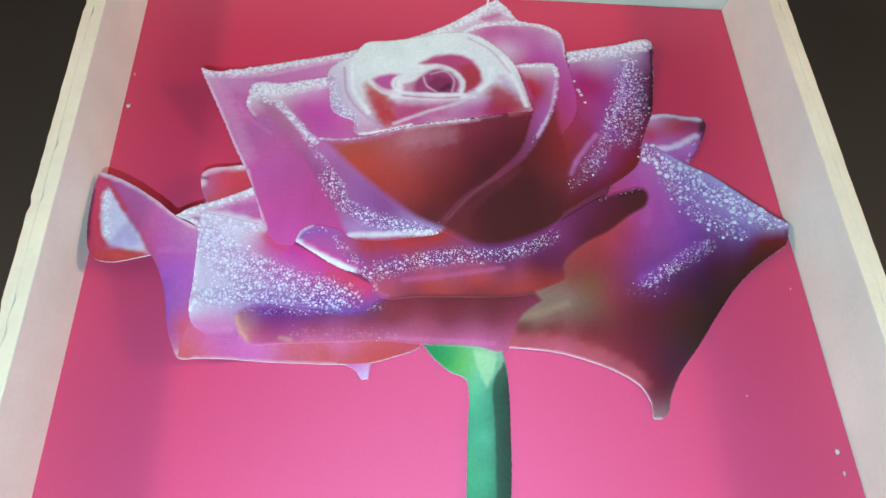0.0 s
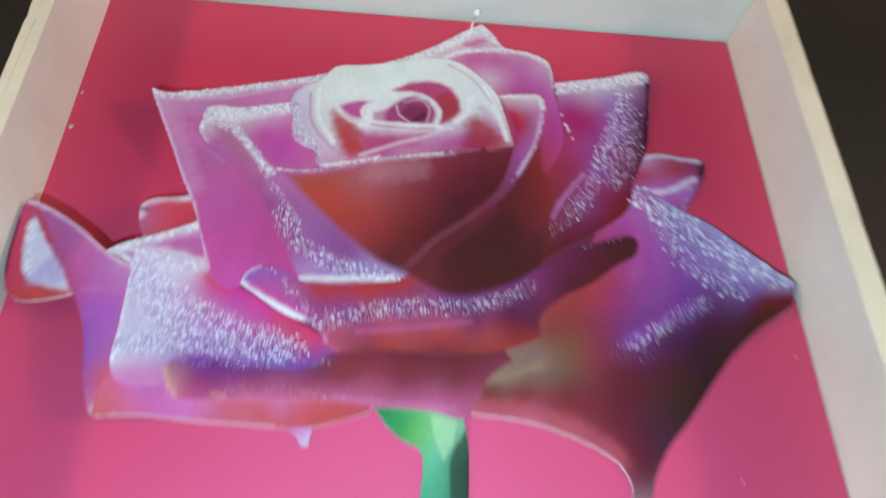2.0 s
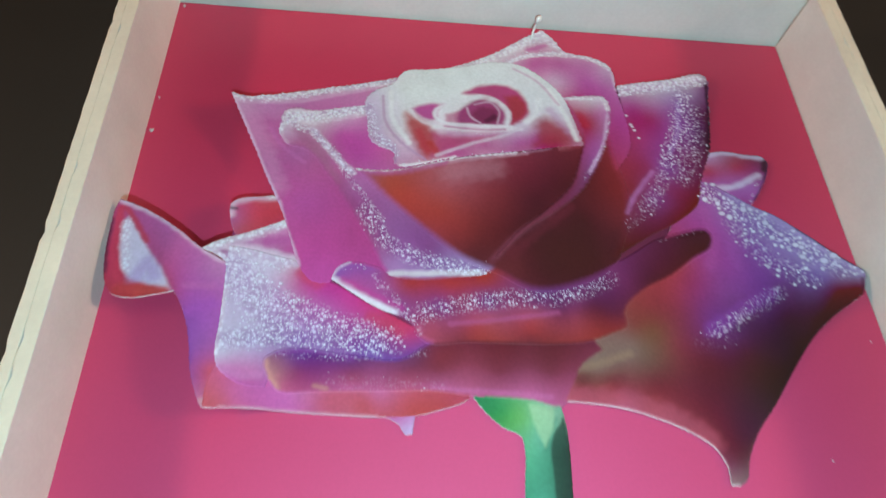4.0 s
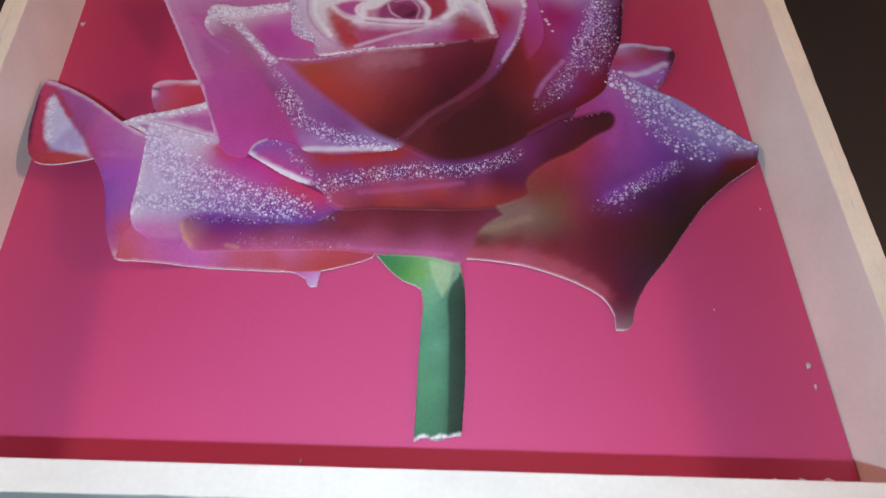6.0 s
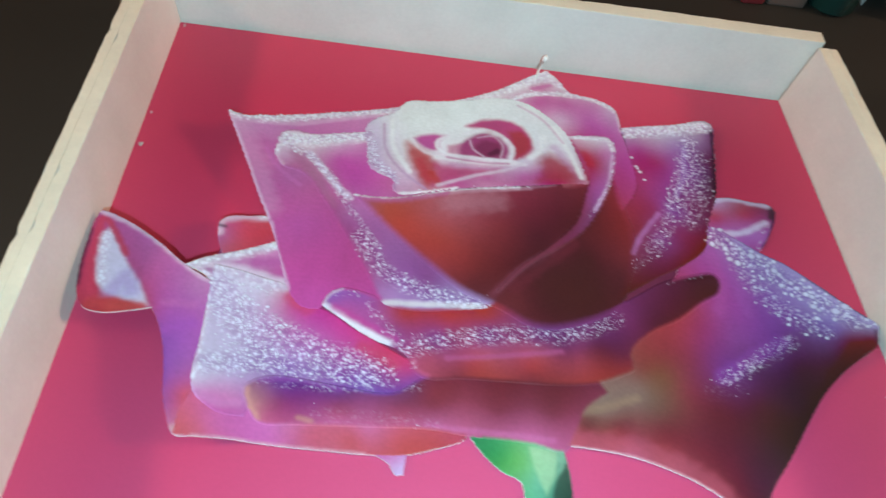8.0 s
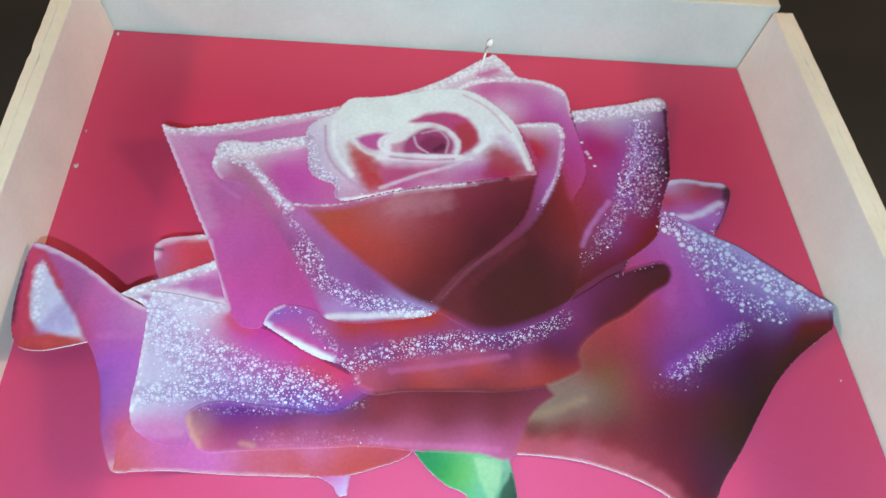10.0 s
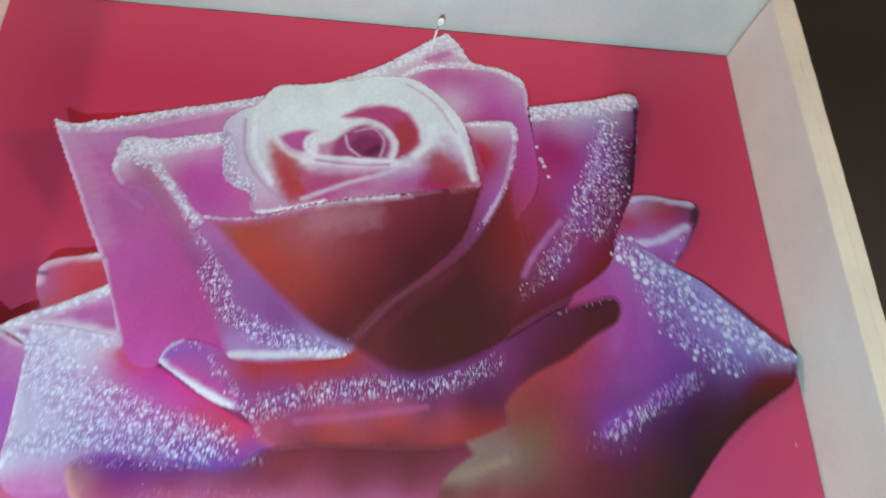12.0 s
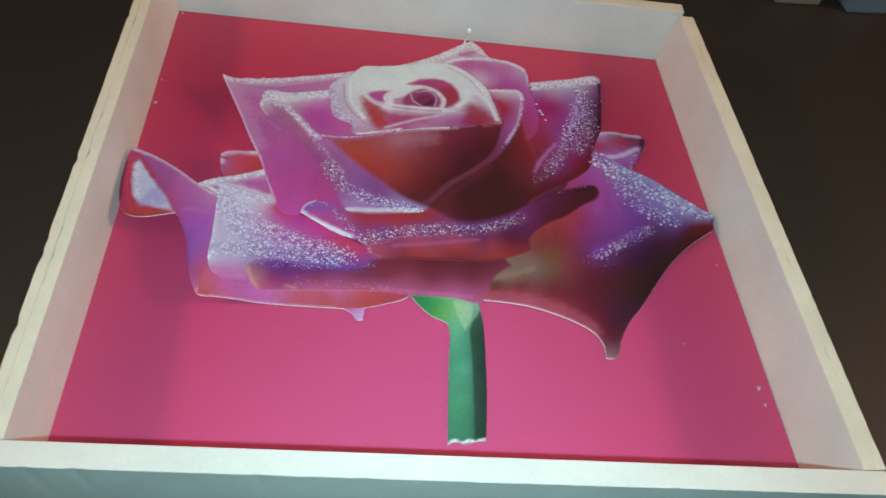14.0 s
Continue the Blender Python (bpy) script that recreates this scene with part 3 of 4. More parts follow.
petal("petal", 1,
      [(-102.1, 266.2, "cabede"), (-94.3, 266.1, "cfc6e0"), (-82.9, 266.1, "d0c0da"), (-100.5, 252.9, "c6b6da"), (-92.7, 251.4, "c4b2d6"), (-83.9, 252.4, "c09cc8"), (-75.3, 260.7, "c85389"), (-65.2, 253.8, "c0469b"), (-99.6, 237.5, "c8bcdc"), (-91, 236, "bcaed2"), (-80.6, 242, "ba9ccc"), (-69.2, 244.5, "b874b4"), (-55.2, 244.5, "c0509a"), (-40.9, 239.1, "c44876"), (-31.5, 235.2, "bc447c"), (-100.3, 226.2, "cabcda"), (-90.3, 229.8, "b8a8d0"), (-79.8, 234.3, "a890c4"), (-63.9, 235.5, "a884bc"), (-45.3, 232.8, "9466ac"), (-29.1, 231.4, "8c4c94"), (-97.5, 220, "cc78b4"), (-89.3, 220.2, "c87ab0"), (-75, 231.2, "9070b4"), (-54.3, 229.1, "8452a4"), (-35.9, 227.7, "7c4494")],
      [(-104.3, 270.3), (-96.5, 270.2), (-85.5, 268.7), (-77.7, 266.8), (-70.4, 259.3), (-63.1, 257.4), (-50.8, 249.7), (-36.3, 241.7), (-24.5, 233.9), (-23.3, 227.5), (-35.8, 223.9), (-54, 223.6), (-72.2, 225.5), (-80, 224.3), (-83.2, 219.4), (-84.4, 214.5), (-92.8, 214.8), (-97.1, 216.8), (-101.2, 220.1), (-103, 225.9), (-103.1, 237), (-103.6, 252.4)],
      [("dcd6ea", 2.2, 0.8, [(-103.5, 269.3), (-90, 267.6), (-78.6, 265.7)]),
       ("e0daea", 1.2, 0.8, [(-103, 252.5), (-102.6, 234.6), (-102.4, 224.8)]),
       ("c84d73", 3.5, 0.7, [(-75.3, 261.3), (-69, 257.4)]),
       ("c8466b", 3, 0.6, [(-48.1, 243.1), (-36.2, 237)]),
       ("cc84bc", 2, 0.6, [(-100.6, 220.2), (-93.2, 218.1), (-87, 219.1)]),
       ("74408c", 1.6, 0.5, [(-81.3, 226.7), (-72.4, 228)])],
      [(240, 11, 0.85, [(-101.4, 260.8), (-92.7, 251.4), (-82.8, 241.9)]),
       (270, 6, 0.8, [(-99.9, 231.2), (-84.3, 234.6), (-63.8, 234.2), (-42.9, 231.5)]),
       (110, 8, 0.7, [(-85.9, 249.5), (-61.8, 239.3), (-40.7, 232.7)]),
       (40, 4, 0.7, [(-98.9, 267.3), (-82.8, 264.7)])],
      "lilac petal covered in dew with a folded edge")
petal("petal", 1.2,
      [(-83.3, 224.2, "a06a80"), (-74.6, 226.7, "70408c"), (-54.1, 225.3, "6e3c80"), (-33.6, 226.4, "74406c"), (-74, 220.6, "8a406b"), (-53.8, 220.4, "8c3f62"), (-33.5, 221.4, "843b55"), (-22.1, 228.8, "803443"), (-8.2, 231.2, "763041"), (12.8, 231, "6e2e3d"), (29.1, 229.6, "703041"), (-22.1, 221.3, "843b50"), (0.8, 221.1, "80394e"), (19.2, 220.9, "803b50"), (-78, 215.8, "b85e83"), (-53.5, 216.3, "b85880"), (-33.3, 216.6, "b05376"), (-10.7, 216.3, "b0587c"), (12, 214.9, "b45c87"), (21.3, 217.2, "9c4a6b"), (-53.4, 213.7, "c86b9f"), (-22, 213.6, "c46798"), (11.8, 211.3, "c4679b"), (-82.6, 218.2, "c08185")],
      [(-86.4, 225), (-81.6, 229.2), (-73.8, 230.2), (-54.2, 227.6), (-35.9, 226.4), (-24.5, 233.4), (-12.8, 234.3), (1.2, 234.7), (20.1, 236.1), (35.7, 237.3), (41, 230.8), (32.2, 224.3), (27.6, 216), (22.5, 208.3), (11.8, 210.3), (-10.3, 212), (-24.3, 213.6), (-44.4, 213.3), (-66.7, 212.9), (-79.9, 213), (-83.3, 216.5)],
      [("d29992", 1.8, 0.85, [(-85.9, 224.5), (-84.1, 219.3), (-80.5, 214.2)]),
       ("cc9589", 1.4, 0.6, [(-66.9, 215.5), (-62.8, 214.5)]),
       ("8c4aa0", 1.6, 0.6, [(-81.5, 228.2), (-72.5, 229.2), (-54.1, 226.6)]),
       ("c870a3", 1.5, 0.5, [(-24.3, 214.6), (-1.7, 213.8), (18.7, 212.2)])],
      [(30, 2, 0.5, [(-81.4, 227.2), (-54.1, 226.6), (-26.7, 228.8)]),
       (10, 4, 0.45, [(-62.5, 216.9), (-22, 215.3)])],
      "rose-brown underside of a folded petal")
petal("petal", 0.8,
      [(95.8, 303.7, "9d61a9"), (105.1, 295.8, "9c78bc"), (119.1, 286.5, "967fbf"), (134.4, 272.9, "9d8ec7"), (149.6, 266.2, "9a8dbc"), (95.6, 286.5, "9a4b9a"), (103.8, 274.5, "8d4e9d"), (118, 268.6, "8356a1"), (135, 264.2, "8169ac"), (90, 268.7, "96478e"), (81.1, 260.1, "963b6c"), (93.1, 257.3, "85478e"), (105.6, 257.2, "7d4392"), (120.7, 257.1, "633a6d"), (139, 259.9, "692d4e"), (149.6, 261.3, "72294b"), (77.3, 268.7, "a54358"), (70.7, 257.4, "9d3e4f"), (62.3, 249.1, "8b3c42"), (76.5, 246.3, "83375c"), (85.9, 243.6, "743c87"), (98.4, 244.9, "563061"), (115.9, 246.1, "472039"), (132, 251.5, "4e223d"), (54, 241.1, "814643"), (60.9, 238.4, "7c5241"), (50.6, 232, "816964"), (37.9, 223.3, "856b64"), (57.2, 228.1, "785c53"), (69.8, 233.2, "813b47"), (80.9, 227.9, "65293b"), (95.7, 230.4, "4d2237"), (110.1, 230.2, "3c1a30"), (122.1, 240.7, "3f1b30"), (30.5, 217.1, "74373b"), (42.1, 218.3, "7c373e"), (58.3, 218.1, "76333e"), (72.3, 218, "6b2d3d"), (85.5, 212.9, "542437"), (97.1, 212.8, "381c2d"), (27.8, 212.3, "a54e5e"), (41.5, 212.2, "a94f5c"), (54.8, 208.4, "9d4853"), (67.9, 203.6, "8b3e4e"), (78.1, 196.4, "783343"), (88, 201, "4e223d"), (23.1, 210, "b86072"), (45.6, 207.4, "bc6489"), (58.8, 203.7, "b45d74"), (71.4, 197, "9d4c5f"), (80, 187.3, "81485f"), (84.1, 191.8, "632d3e"), (80, 180.7, "96787f")],
      [(86.2, 311.2), (96.9, 310.6), (104.6, 305.4), (114.1, 298.7), (122.8, 294), (130, 288.1), (137, 281.9), (143.4, 275.6), (150.1, 270.3), (153.7, 267.3), (152.5, 262.7), (150.4, 257.6), (145, 253.6), (135.0, 246.8), (123.2, 236.4), (113.4, 224.8), (102.1, 210.2), (93.0, 199.4), (87.6, 190), (85.2, 183.2), (82.2, 181.2), (79.2, 181.4), (79.3, 187.4), (76.2, 194.0), (67.7, 200.0), (56.9, 204.6), (45.9, 207.9), (32, 210.0), (20.3, 210.8), (23.5, 216), (26.8, 223.4), (32.2, 238.6), (40.3, 249.2), (50.9, 257.4), (62.2, 268.7), (74.3, 283.5)],
      [("a898d0", 3.4, 0.5, [(105.1, 303.4), (122.8, 291.5), (140.4, 276.2), (151.7, 267.3)]),
       ("2c1c34", 0.5, 0.8, [(129.9, 287.7), (140.8, 278), (150.5, 269.7)]),
       ("8c4cac", 4.0, 0.5, [(84, 239.6), (97.8, 248.4), (111.8, 256.6)]),
       ("b060a8", 3.5, 0.3, [(91.8, 295.8), (93.2, 280.5), (90, 268.7)]),
       ("a060b0", 3.5, 0.25, [(97.4, 289.6), (101.4, 268.6)]),
       ("bc5a70", 5, 0.5, [(27, 213), (46, 211), (58, 207.5), (68, 203), (76, 196.5)]),
       ("dca0b0", 0.7, 0.8, [(20.8, 210.9), (45.9, 208.1), (56.9, 204.8), (67.7, 200.2), (76.0, 194.3), (79.1, 187.8)]),
       ("d4c0c4", 1, 0.8, [(78.3, 183.2), (78.6, 180.9), (81.8, 180.9)]),
       ("4a213b", 1, 0.6, [(151.9, 264.4), (150.4, 258.4)]),
       ("93796a", 2.2, 0.7, [(27.4, 222.8), (38.1, 225.3), (50.3, 229.5)]),
       ("6a2c3f", 2, 0.2, [(28.4, 219.6), (47, 220.2)])],
      [(150, 6.5, 1.9, [(94.8, 306), (112.3, 292.1), (128.2, 279.8), (143.7, 268.5)]),
       (60, 7, 1.2, [(103.9, 289.6), (116.1, 271.5), (129.9, 264.2)]),
       (55, 4.2, 0.65, [(85.1, 238.8), (98.7, 246.7), (115.7, 257.2)]),
       (24, 3, 1.6, [(134.4, 272.9), (152.2, 266.5)]),
       (6, 6, 0.6, [(79.6, 234.4), (89.9, 238.2)])],
      "broad violet and dark wine petal reaching the side of the box")
petal("petal", 1.6,
      [(-61, 262, "905bab"), (-49, 263.4, "9957a3"), (-55.9, 257.3, "b65598"), (-41.5, 255.1, "a75590"), (-34.4, 257.8, "ae3e42"), (-17.5, 257.2, "ab3c44"), (-2.9, 259, "9f3b3f"), (-36.5, 248.3, "924c8c"), (-22.2, 248.2, "854688"), (-3.1, 250.8, "814485"), (16.2, 251.5, "794077"), (33.4, 253.4, "7d3e73"), (51.4, 261.6, "733262"), (67.4, 270.2, "5b263f"), (84, 279, "481f2b"), (90.7, 280.5, "461d2b"), (-24.6, 241.6, "a74c6d"), (-3.3, 243.6, "ab5067"), (15.8, 244, "a3495b"), (32.5, 242.6, "944050"), (47.3, 246.5, "642944"), (61.2, 260.2, "552338"), (-26.8, 236.5, "ab4e69"), (-8.1, 238.9, "a7424a"), (13.2, 239.3, "9f3b3f"), (37.1, 239.9, "90383d"), (49.2, 241.2, "88343b"), (-12.8, 234.3, "853844"), (13, 234.6, "79323d"), (-29.2, 237.8, "ae5075"), (25.7, 248, "6e315f"), (37.9, 249.3, "5f2744")],
      [(-64.2, 259.3), (-62.3, 264), (-57.5, 267.1), (-49.2, 266.2), (-40.6, 263.4), (-22.3, 265.6), (-0.2, 267.2), (14.3, 260.4), (34, 261.7), (52.3, 270.2), (68.8, 280.5), (82.3, 285.3), (90.4, 286.8), (93.3, 284.1), (91.9, 276.9), (83.3, 271), (71.9, 262.4), (61.2, 256.8), (51.9, 247.8), (51.5, 240.6), (45.2, 237), (37.8, 234.2), (24.6, 232.5), (1.2, 232.7), (-12.8, 232.8), (-24.5, 231.8), (-29.6, 234.4), (-32.8, 241.2), (-45.9, 247), (-55.7, 253.5)],
      [("dedaec", 2.2, 1, [(-64.2, 259.3), (-55.7, 254.1), (-46, 248.6), (-38.8, 245.1)]),
       ("e6e2f0", 1.4, 0.7, [(-55.7, 253.5), (-46, 248.1), (-39.9, 245.4)]),
       ("d8c8e0", 1, 0.8, [(-64, 259.6), (-61.9, 264), (-57.4, 266.8)]),
       ("c44a9d", 2, 0.6, [(-59.6, 258.5), (-48.5, 253), (-36.5, 247)]),
       ("c46087", 1.4, 0.6, [(-29.7, 239.1), (-28.7, 235.2), (-24.5, 233.4)]),
       ("b86092", 1.5, 0.5, [(-17.5, 240.5), (15.9, 244.6), (24.4, 246.1)]),
       ("983053", 1, 0.4, [(-36.8, 259.5), (-7.7, 260.5)]),
       ("3c1a25", 1.5, 0.6, [(79.3, 282), (92.2, 285.3)])],
      [(80, 5.5, 0.6, [(-34, 241.7), (-22.2, 246.9), (1.8, 251.6), (26.1, 253.4), (46.4, 261.7)]),
       (40, 3, 0.6, [(-46.5, 260.6), (-36.5, 247), (-30.3, 236.5)]),
       (20, 1.6, 0.5, [(-61.2, 264.8), (-51.5, 264.8)]),
       (16, 1, 0.5, [(68.5, 278.7), (90.2, 285.9)])],
      "rolled front petal with a purple dewy rim")
petal("petal", 1.4,
      [(-109.2, 344.8, "c49ac4"), (-97.9, 344.8, "bc7ab4"), (-77.8, 352, "c078b0"), (-50.8, 359.5, "c888b8"), (-104.3, 334.6, "bc6ca4"), (-93.5, 325.5, "bc68a0"), (-83.1, 320.7, "b068a4"), (-94.6, 312.2, "b85c9e"), (-86.2, 301.1, "bc5a9c"), (-78.3, 295.6, "ba5aa4"), (-82.2, 283.4, "bc589c"), (-74.1, 274.8, "c0519b"), (-65.9, 263.5, "c053a1"), (-56.8, 271.9, "b84d92"), (-46.7, 266.2, "b84d96"), (-74.8, 314.5, "b46098"), (-49.4, 327.8, "bc56a0"), (-35.3, 295.6, "a84a7c")],
      [(-114.1, 347.9), (-106.9, 347.1), (-97.3, 350.9), (-83.6, 357), (-62, 362), (-44.1, 366.3), (-25.8, 372.9), (-17.4, 328), (-22.5, 289.5), (-34.4, 259.2), (-46.6, 262), (-57.3, 264.8), (-62.3, 262.9), (-64.6, 257.9), (-71.5, 258), (-77.1, 264.6), (-82.1, 277.6), (-86, 288.4), (-89.6, 296.3), (-94.4, 305.9), (-101.3, 321), (-109, 337)],
      [("e4e6ee", 3.6, 1, [(-113.8, 347.3), (-105.7, 347), (-96, 350.2), (-83.5, 355.9), (-61.9, 360.9), (-39.8, 365.9)]),
       ("d2aed2", 1.6, 0.6, [(-109, 343.5), (-95.6, 346.8), (-72.5, 354.2), (-50.8, 360.2)]),
       ("d8c0de", 1, 0.85, [(-113.2, 346.7), (-108.4, 336.7), (-100.8, 320.8), (-93.9, 305.7), (-89.1, 296.1)]),
       ("d2b4d4", 1, 0.8, [(-88, 294.7), (-85.3, 286.1), (-80.8, 274.2), (-77.1, 264.9)]),
       ("d0a4cc", 6, 0.35, [(-109, 342), (-102, 330), (-95, 315), (-90, 302)]),
       ("cc98c4", 6, 0.3, [(-104, 341), (-90, 343)]),
       ("c878c0", 1.4, 0.4, [(-95.4, 331.7), (-90.9, 324.4), (-80.1, 316)])],
      [(150, 2.0, 1.1, [(-113.3, 347.3), (-96, 350.2), (-61.9, 360.9), (-39.8, 366.3)])],
      "large magenta petal with a frosted top rim")
petal("petal", 1.8,
      [(-88.5, 338.4, "d4c4dc"), (-90.2, 329.5, "c4a0c4"), (-82.3, 341.1, "dcd8e4"), (-66.4, 345, "d4c0da"), (-50.1, 345.1, "c884b8"), (-65.6, 332.8, "c060a8"), (-52.1, 327.8, "c05aa6"), (-56.9, 319.5, "bc54a4"), (-43.8, 319.5, "c064a0"), (-33.4, 327.9, "c07a9c"), (-81.4, 330.9, "b886ac"), (-75.5, 322.7, "b07a9c"), (-83.5, 325.6, "b8689c"), (-69.6, 314.5, "b06a9c"), (-63.8, 304.9, "a8588e"), (-58.1, 295.6, "a0508c"), (-66.8, 311.3, "b46898"), (-52.5, 283.5, "a4548c"), (-58.7, 305, "b070a8"), (-48, 295.6, "a0609c"), (-42.5, 283.5, "98609c"), (-47.1, 274.8, "a05890"), (-34.8, 274.7, "945c9c"), (-37, 267.6, "a87cb8"), (-22.4, 267.5, "9470ac"), (-10.1, 265.5, "9a80b4"), (-24.9, 271.8, "88508c")],
      [(-92, 330.5), (-92, 335.2), (-91.1, 342.3), (-86.6, 346.4), (-77.3, 345.6), (-65.2, 347.8), (-50.3, 349.7), (-28.4, 348.8), (-22.6, 314.7), (-2.2, 286.5), (2.2, 267.5), (-0.3, 263.8), (-12.6, 261), (-36.8, 259.7), (-42.7, 262.3), (-49, 274.2), (-57.3, 288.9), (-69.2, 308.7), (-80.2, 322.9), (-88, 324.6)],
      [("e4e6ee", 4.4, 0.98, [(-88.7, 340.8), (-77, 342.1), (-66.4, 345), (-50.3, 347.9)]),
       ("a86890", 3.0, 0.6, [(-84, 333), (-76, 323), (-66, 307)]),
       ("dcd6e8", 2, 0.9, [(-77.7, 334.4), (-70.3, 324.4), (-63.2, 315.2), (-59.1, 311.3)]),
       ("e4e4ee", 1.6, 0.9, [(-91.6, 330.9), (-90.5, 335.6), (-88.5, 338.4)]),
       ("d2ccd6", 1.8, 0.95, [(-41.2, 262), (-22.3, 262.7), (-5.2, 263.2)]),
       ("d8c4dc", 1.2, 0.6, [(-90.9, 329.4), (-88, 325.3)]),
       ("c49ac0", 1, 0.5, [(-83.2, 322.3), (-69.1, 307.5), (-57.7, 288.3)])],
      [(130, 2.6, 0.75, [(-89.7, 338.1), (-76.1, 331), (-60.3, 311.3)]),
       (60, 2, 0.6, [(-64.4, 314.5), (-53.2, 298.7), (-45.1, 286.5)]),
       (130, 5, 0.65, [(-52.9, 292.6), (-42.2, 276.2), (-24.8, 267.5), (-2.8, 263.8)]),
       (120, 3, 1.0, [(-89.9, 339.8), (-71.8, 344.2), (-50.3, 348.6)]),
       (22, 1, 0.55, [(-74.8, 314.5), (-65.9, 298.7), (-54.9, 282.1), (-46.9, 269)])],
      "dewy mauve petal folded outward")
petal("petal", 1.5,
      [(-23, 365.4, "dfe6ec"), (-5.9, 375.1, "dde4ec"), (17.9, 391.2, "dadfe8"), (30.1, 398.7, "dadce8"), (26.6, 389.3, "c890b4"), (36.9, 389.4, "d0b8d0"), (11.5, 379.2, "d0b0cc"), (23.1, 378.6, "c468a4"), (37.7, 380.3, "c068a4"), (52.2, 378.9, "c080b4"), (59.2, 375.9, "c4a0c8"), (34, 367.9, "d0b0d0"), (48.3, 368.1, "b860a8"), (58.1, 364.4, "b868ac"), (41.7, 356.8, "b44480"), (55.2, 349.6, "b05890"), (61.8, 346, "b04a96"), (47.6, 328.4, "a43959"), (59.9, 328.5, "b04680"), (54.1, 311.7, "9c3f48"), (60.8, 311.7, "a84262"), (55, 295.8, "843441"), (44.6, 295.7, "6a2c3b")],
      [(-39.8, 363.3), (-25.8, 371.8), (-14.4, 375.7), (-2.9, 380.9), (6, 385.8), (15, 392.3), (23.6, 398.6), (30.4, 402.8), (35.9, 396.3), (40.7, 388.3), (52.8, 385.3), (61.1, 379.8), (63, 372.9), (63, 364.5), (65, 349.7), (66.8, 328.5), (63.3, 298.9), (51.5, 286.5), (39.4, 295.7), (31.2, 328.3), (10.6, 356.5)],
      [("e8eef2", 4, 1, [(-34.2, 365.3), (-14.5, 373.4), (5.9, 383.8), (14.9, 390.3), (23.5, 396.9), (30.3, 401.1)]),
       ("e4e6ee", 1.8, 1, [(8.6, 376.8), (20.5, 384), (38.2, 386.2), (52.7, 384.1), (62, 377.5)]),
       ("c060a0", 2, 0.7, [(22.2, 388.8), (31.2, 392.2)]),
       ("d8c8de", 1.4, 0.8, [(62.7, 376), (63.2, 364.5)]),
       ("e0dce8", 2, 0.7, [(34.3, 394.6), (40.6, 386.7)])],
      [(60, 1.2, 0.5, [(-25.8, 371), (-2.9, 379.8), (14.9, 391.1)]),
       (130, 1.5, 0.7, [(9.2, 378.4), (20.5, 385.6), (38.3, 387.4), (61.1, 379.8)]),
       (50, 3, 0.6, [(20.8, 391.2), (32.9, 395.4), (44, 385.9)]),
       (16, 1, 0.55, [(63.2, 366.4), (66.4, 349.7)])],
      "pink petal rising to a frosted peak")
petal("petal", 1.7,
      [(65.1, 362.6, "ae88b2"), (79.9, 366.5, "c1bacf"), (98, 370.6, "baabc9"), (105.3, 370.7, "835585"), (69.7, 353.4, "a7488c"), (77.3, 346.2, "9f366d"), (90.2, 357.3, "9b75b2"), (70.4, 335.5, "a33c75"), (81, 332.1, "984694"), (90.9, 342.7, "9053a7"), (100.5, 350, "662d5b"), (101, 335.7, "481e3c"), (71, 318.4, "943865"), (79.1, 318.4, "8c4f9f"), (87.8, 321.8, "7d316d"), (95.5, 318.5, "662550"), (64, 305.3, "85344c"), (71.6, 302.1, "88468c"), (80, 305.3, "833260"), (88, 305.3, "732644"), (57.3, 292.7, "793450"), (67.7, 292.7, "77325d"), (78.2, 292.7, "6e263d"), (53.4, 280.5, "602931"), (64.2, 285, "64263d"), (44.9, 271.7, "4f232b")],
      [(63.5, 366.7), (71.5, 368.4), (80.4, 370), (92.4, 372.4), (101.7, 375.7), (106.7, 375.7), (108.6, 372.6), (107, 361.2), (104.2, 342.8), (101.3, 328.7), (96.7, 317.8), (93.6, 309.9), (90.2, 299), (80.5, 290.2), (66.4, 282), (52.6, 273.1), (41.9, 265.9), (41.2, 286.5), (54.1, 311.7), (64.6, 328.5), (64.6, 353.3)],
      [("e4e2ee", 4.6, 0.95, [(64.1, 364.5), (80, 366.9), (98.1, 371.4), (104.2, 372.6)]),
       ("32162c", 1.2, 0.9, [(107.3, 368.8), (104.5, 346.4), (100.7, 328.7)]),
       ("b478b4", 1.6, 0.7, [(72.8, 315.7), (63.2, 302.7), (57.9, 293.3)]),
       ("a888cc", 1.8, 0.6, [(91.6, 357.3), (88.9, 340.9), (83, 326.9)])],
      [(110, 4.5, 1.2, [(64, 363.7), (79.8, 365.8), (103.9, 371)]),
       (100, 6, 0.85, [(94.2, 361), (89, 339.1), (80.7, 320.1)]),
       (50, 5, 0.75, [(78.9, 316.8), (71.6, 302.1), (66.8, 295.8)]),
       (20, 0.3, 0.85, [(108.2, 368.8), (104.8, 346.4), (99.9, 328.7)]),
       (8, 0.3, 0.8, [(94.4, 315.2), (90.5, 300.5)]),
       (12, 0.2, 1.9, [(63.2, 364.5), (64.6, 353.3), (67, 342.5), (70.1, 333.7)]),
       (60, 6, 0.6, [(98, 352), (94, 330), (86, 312)]),
       (16, 3, 0.5, [(65.1, 292.7), (56.5, 285)])],
      "crimson-violet petal edged with drops")
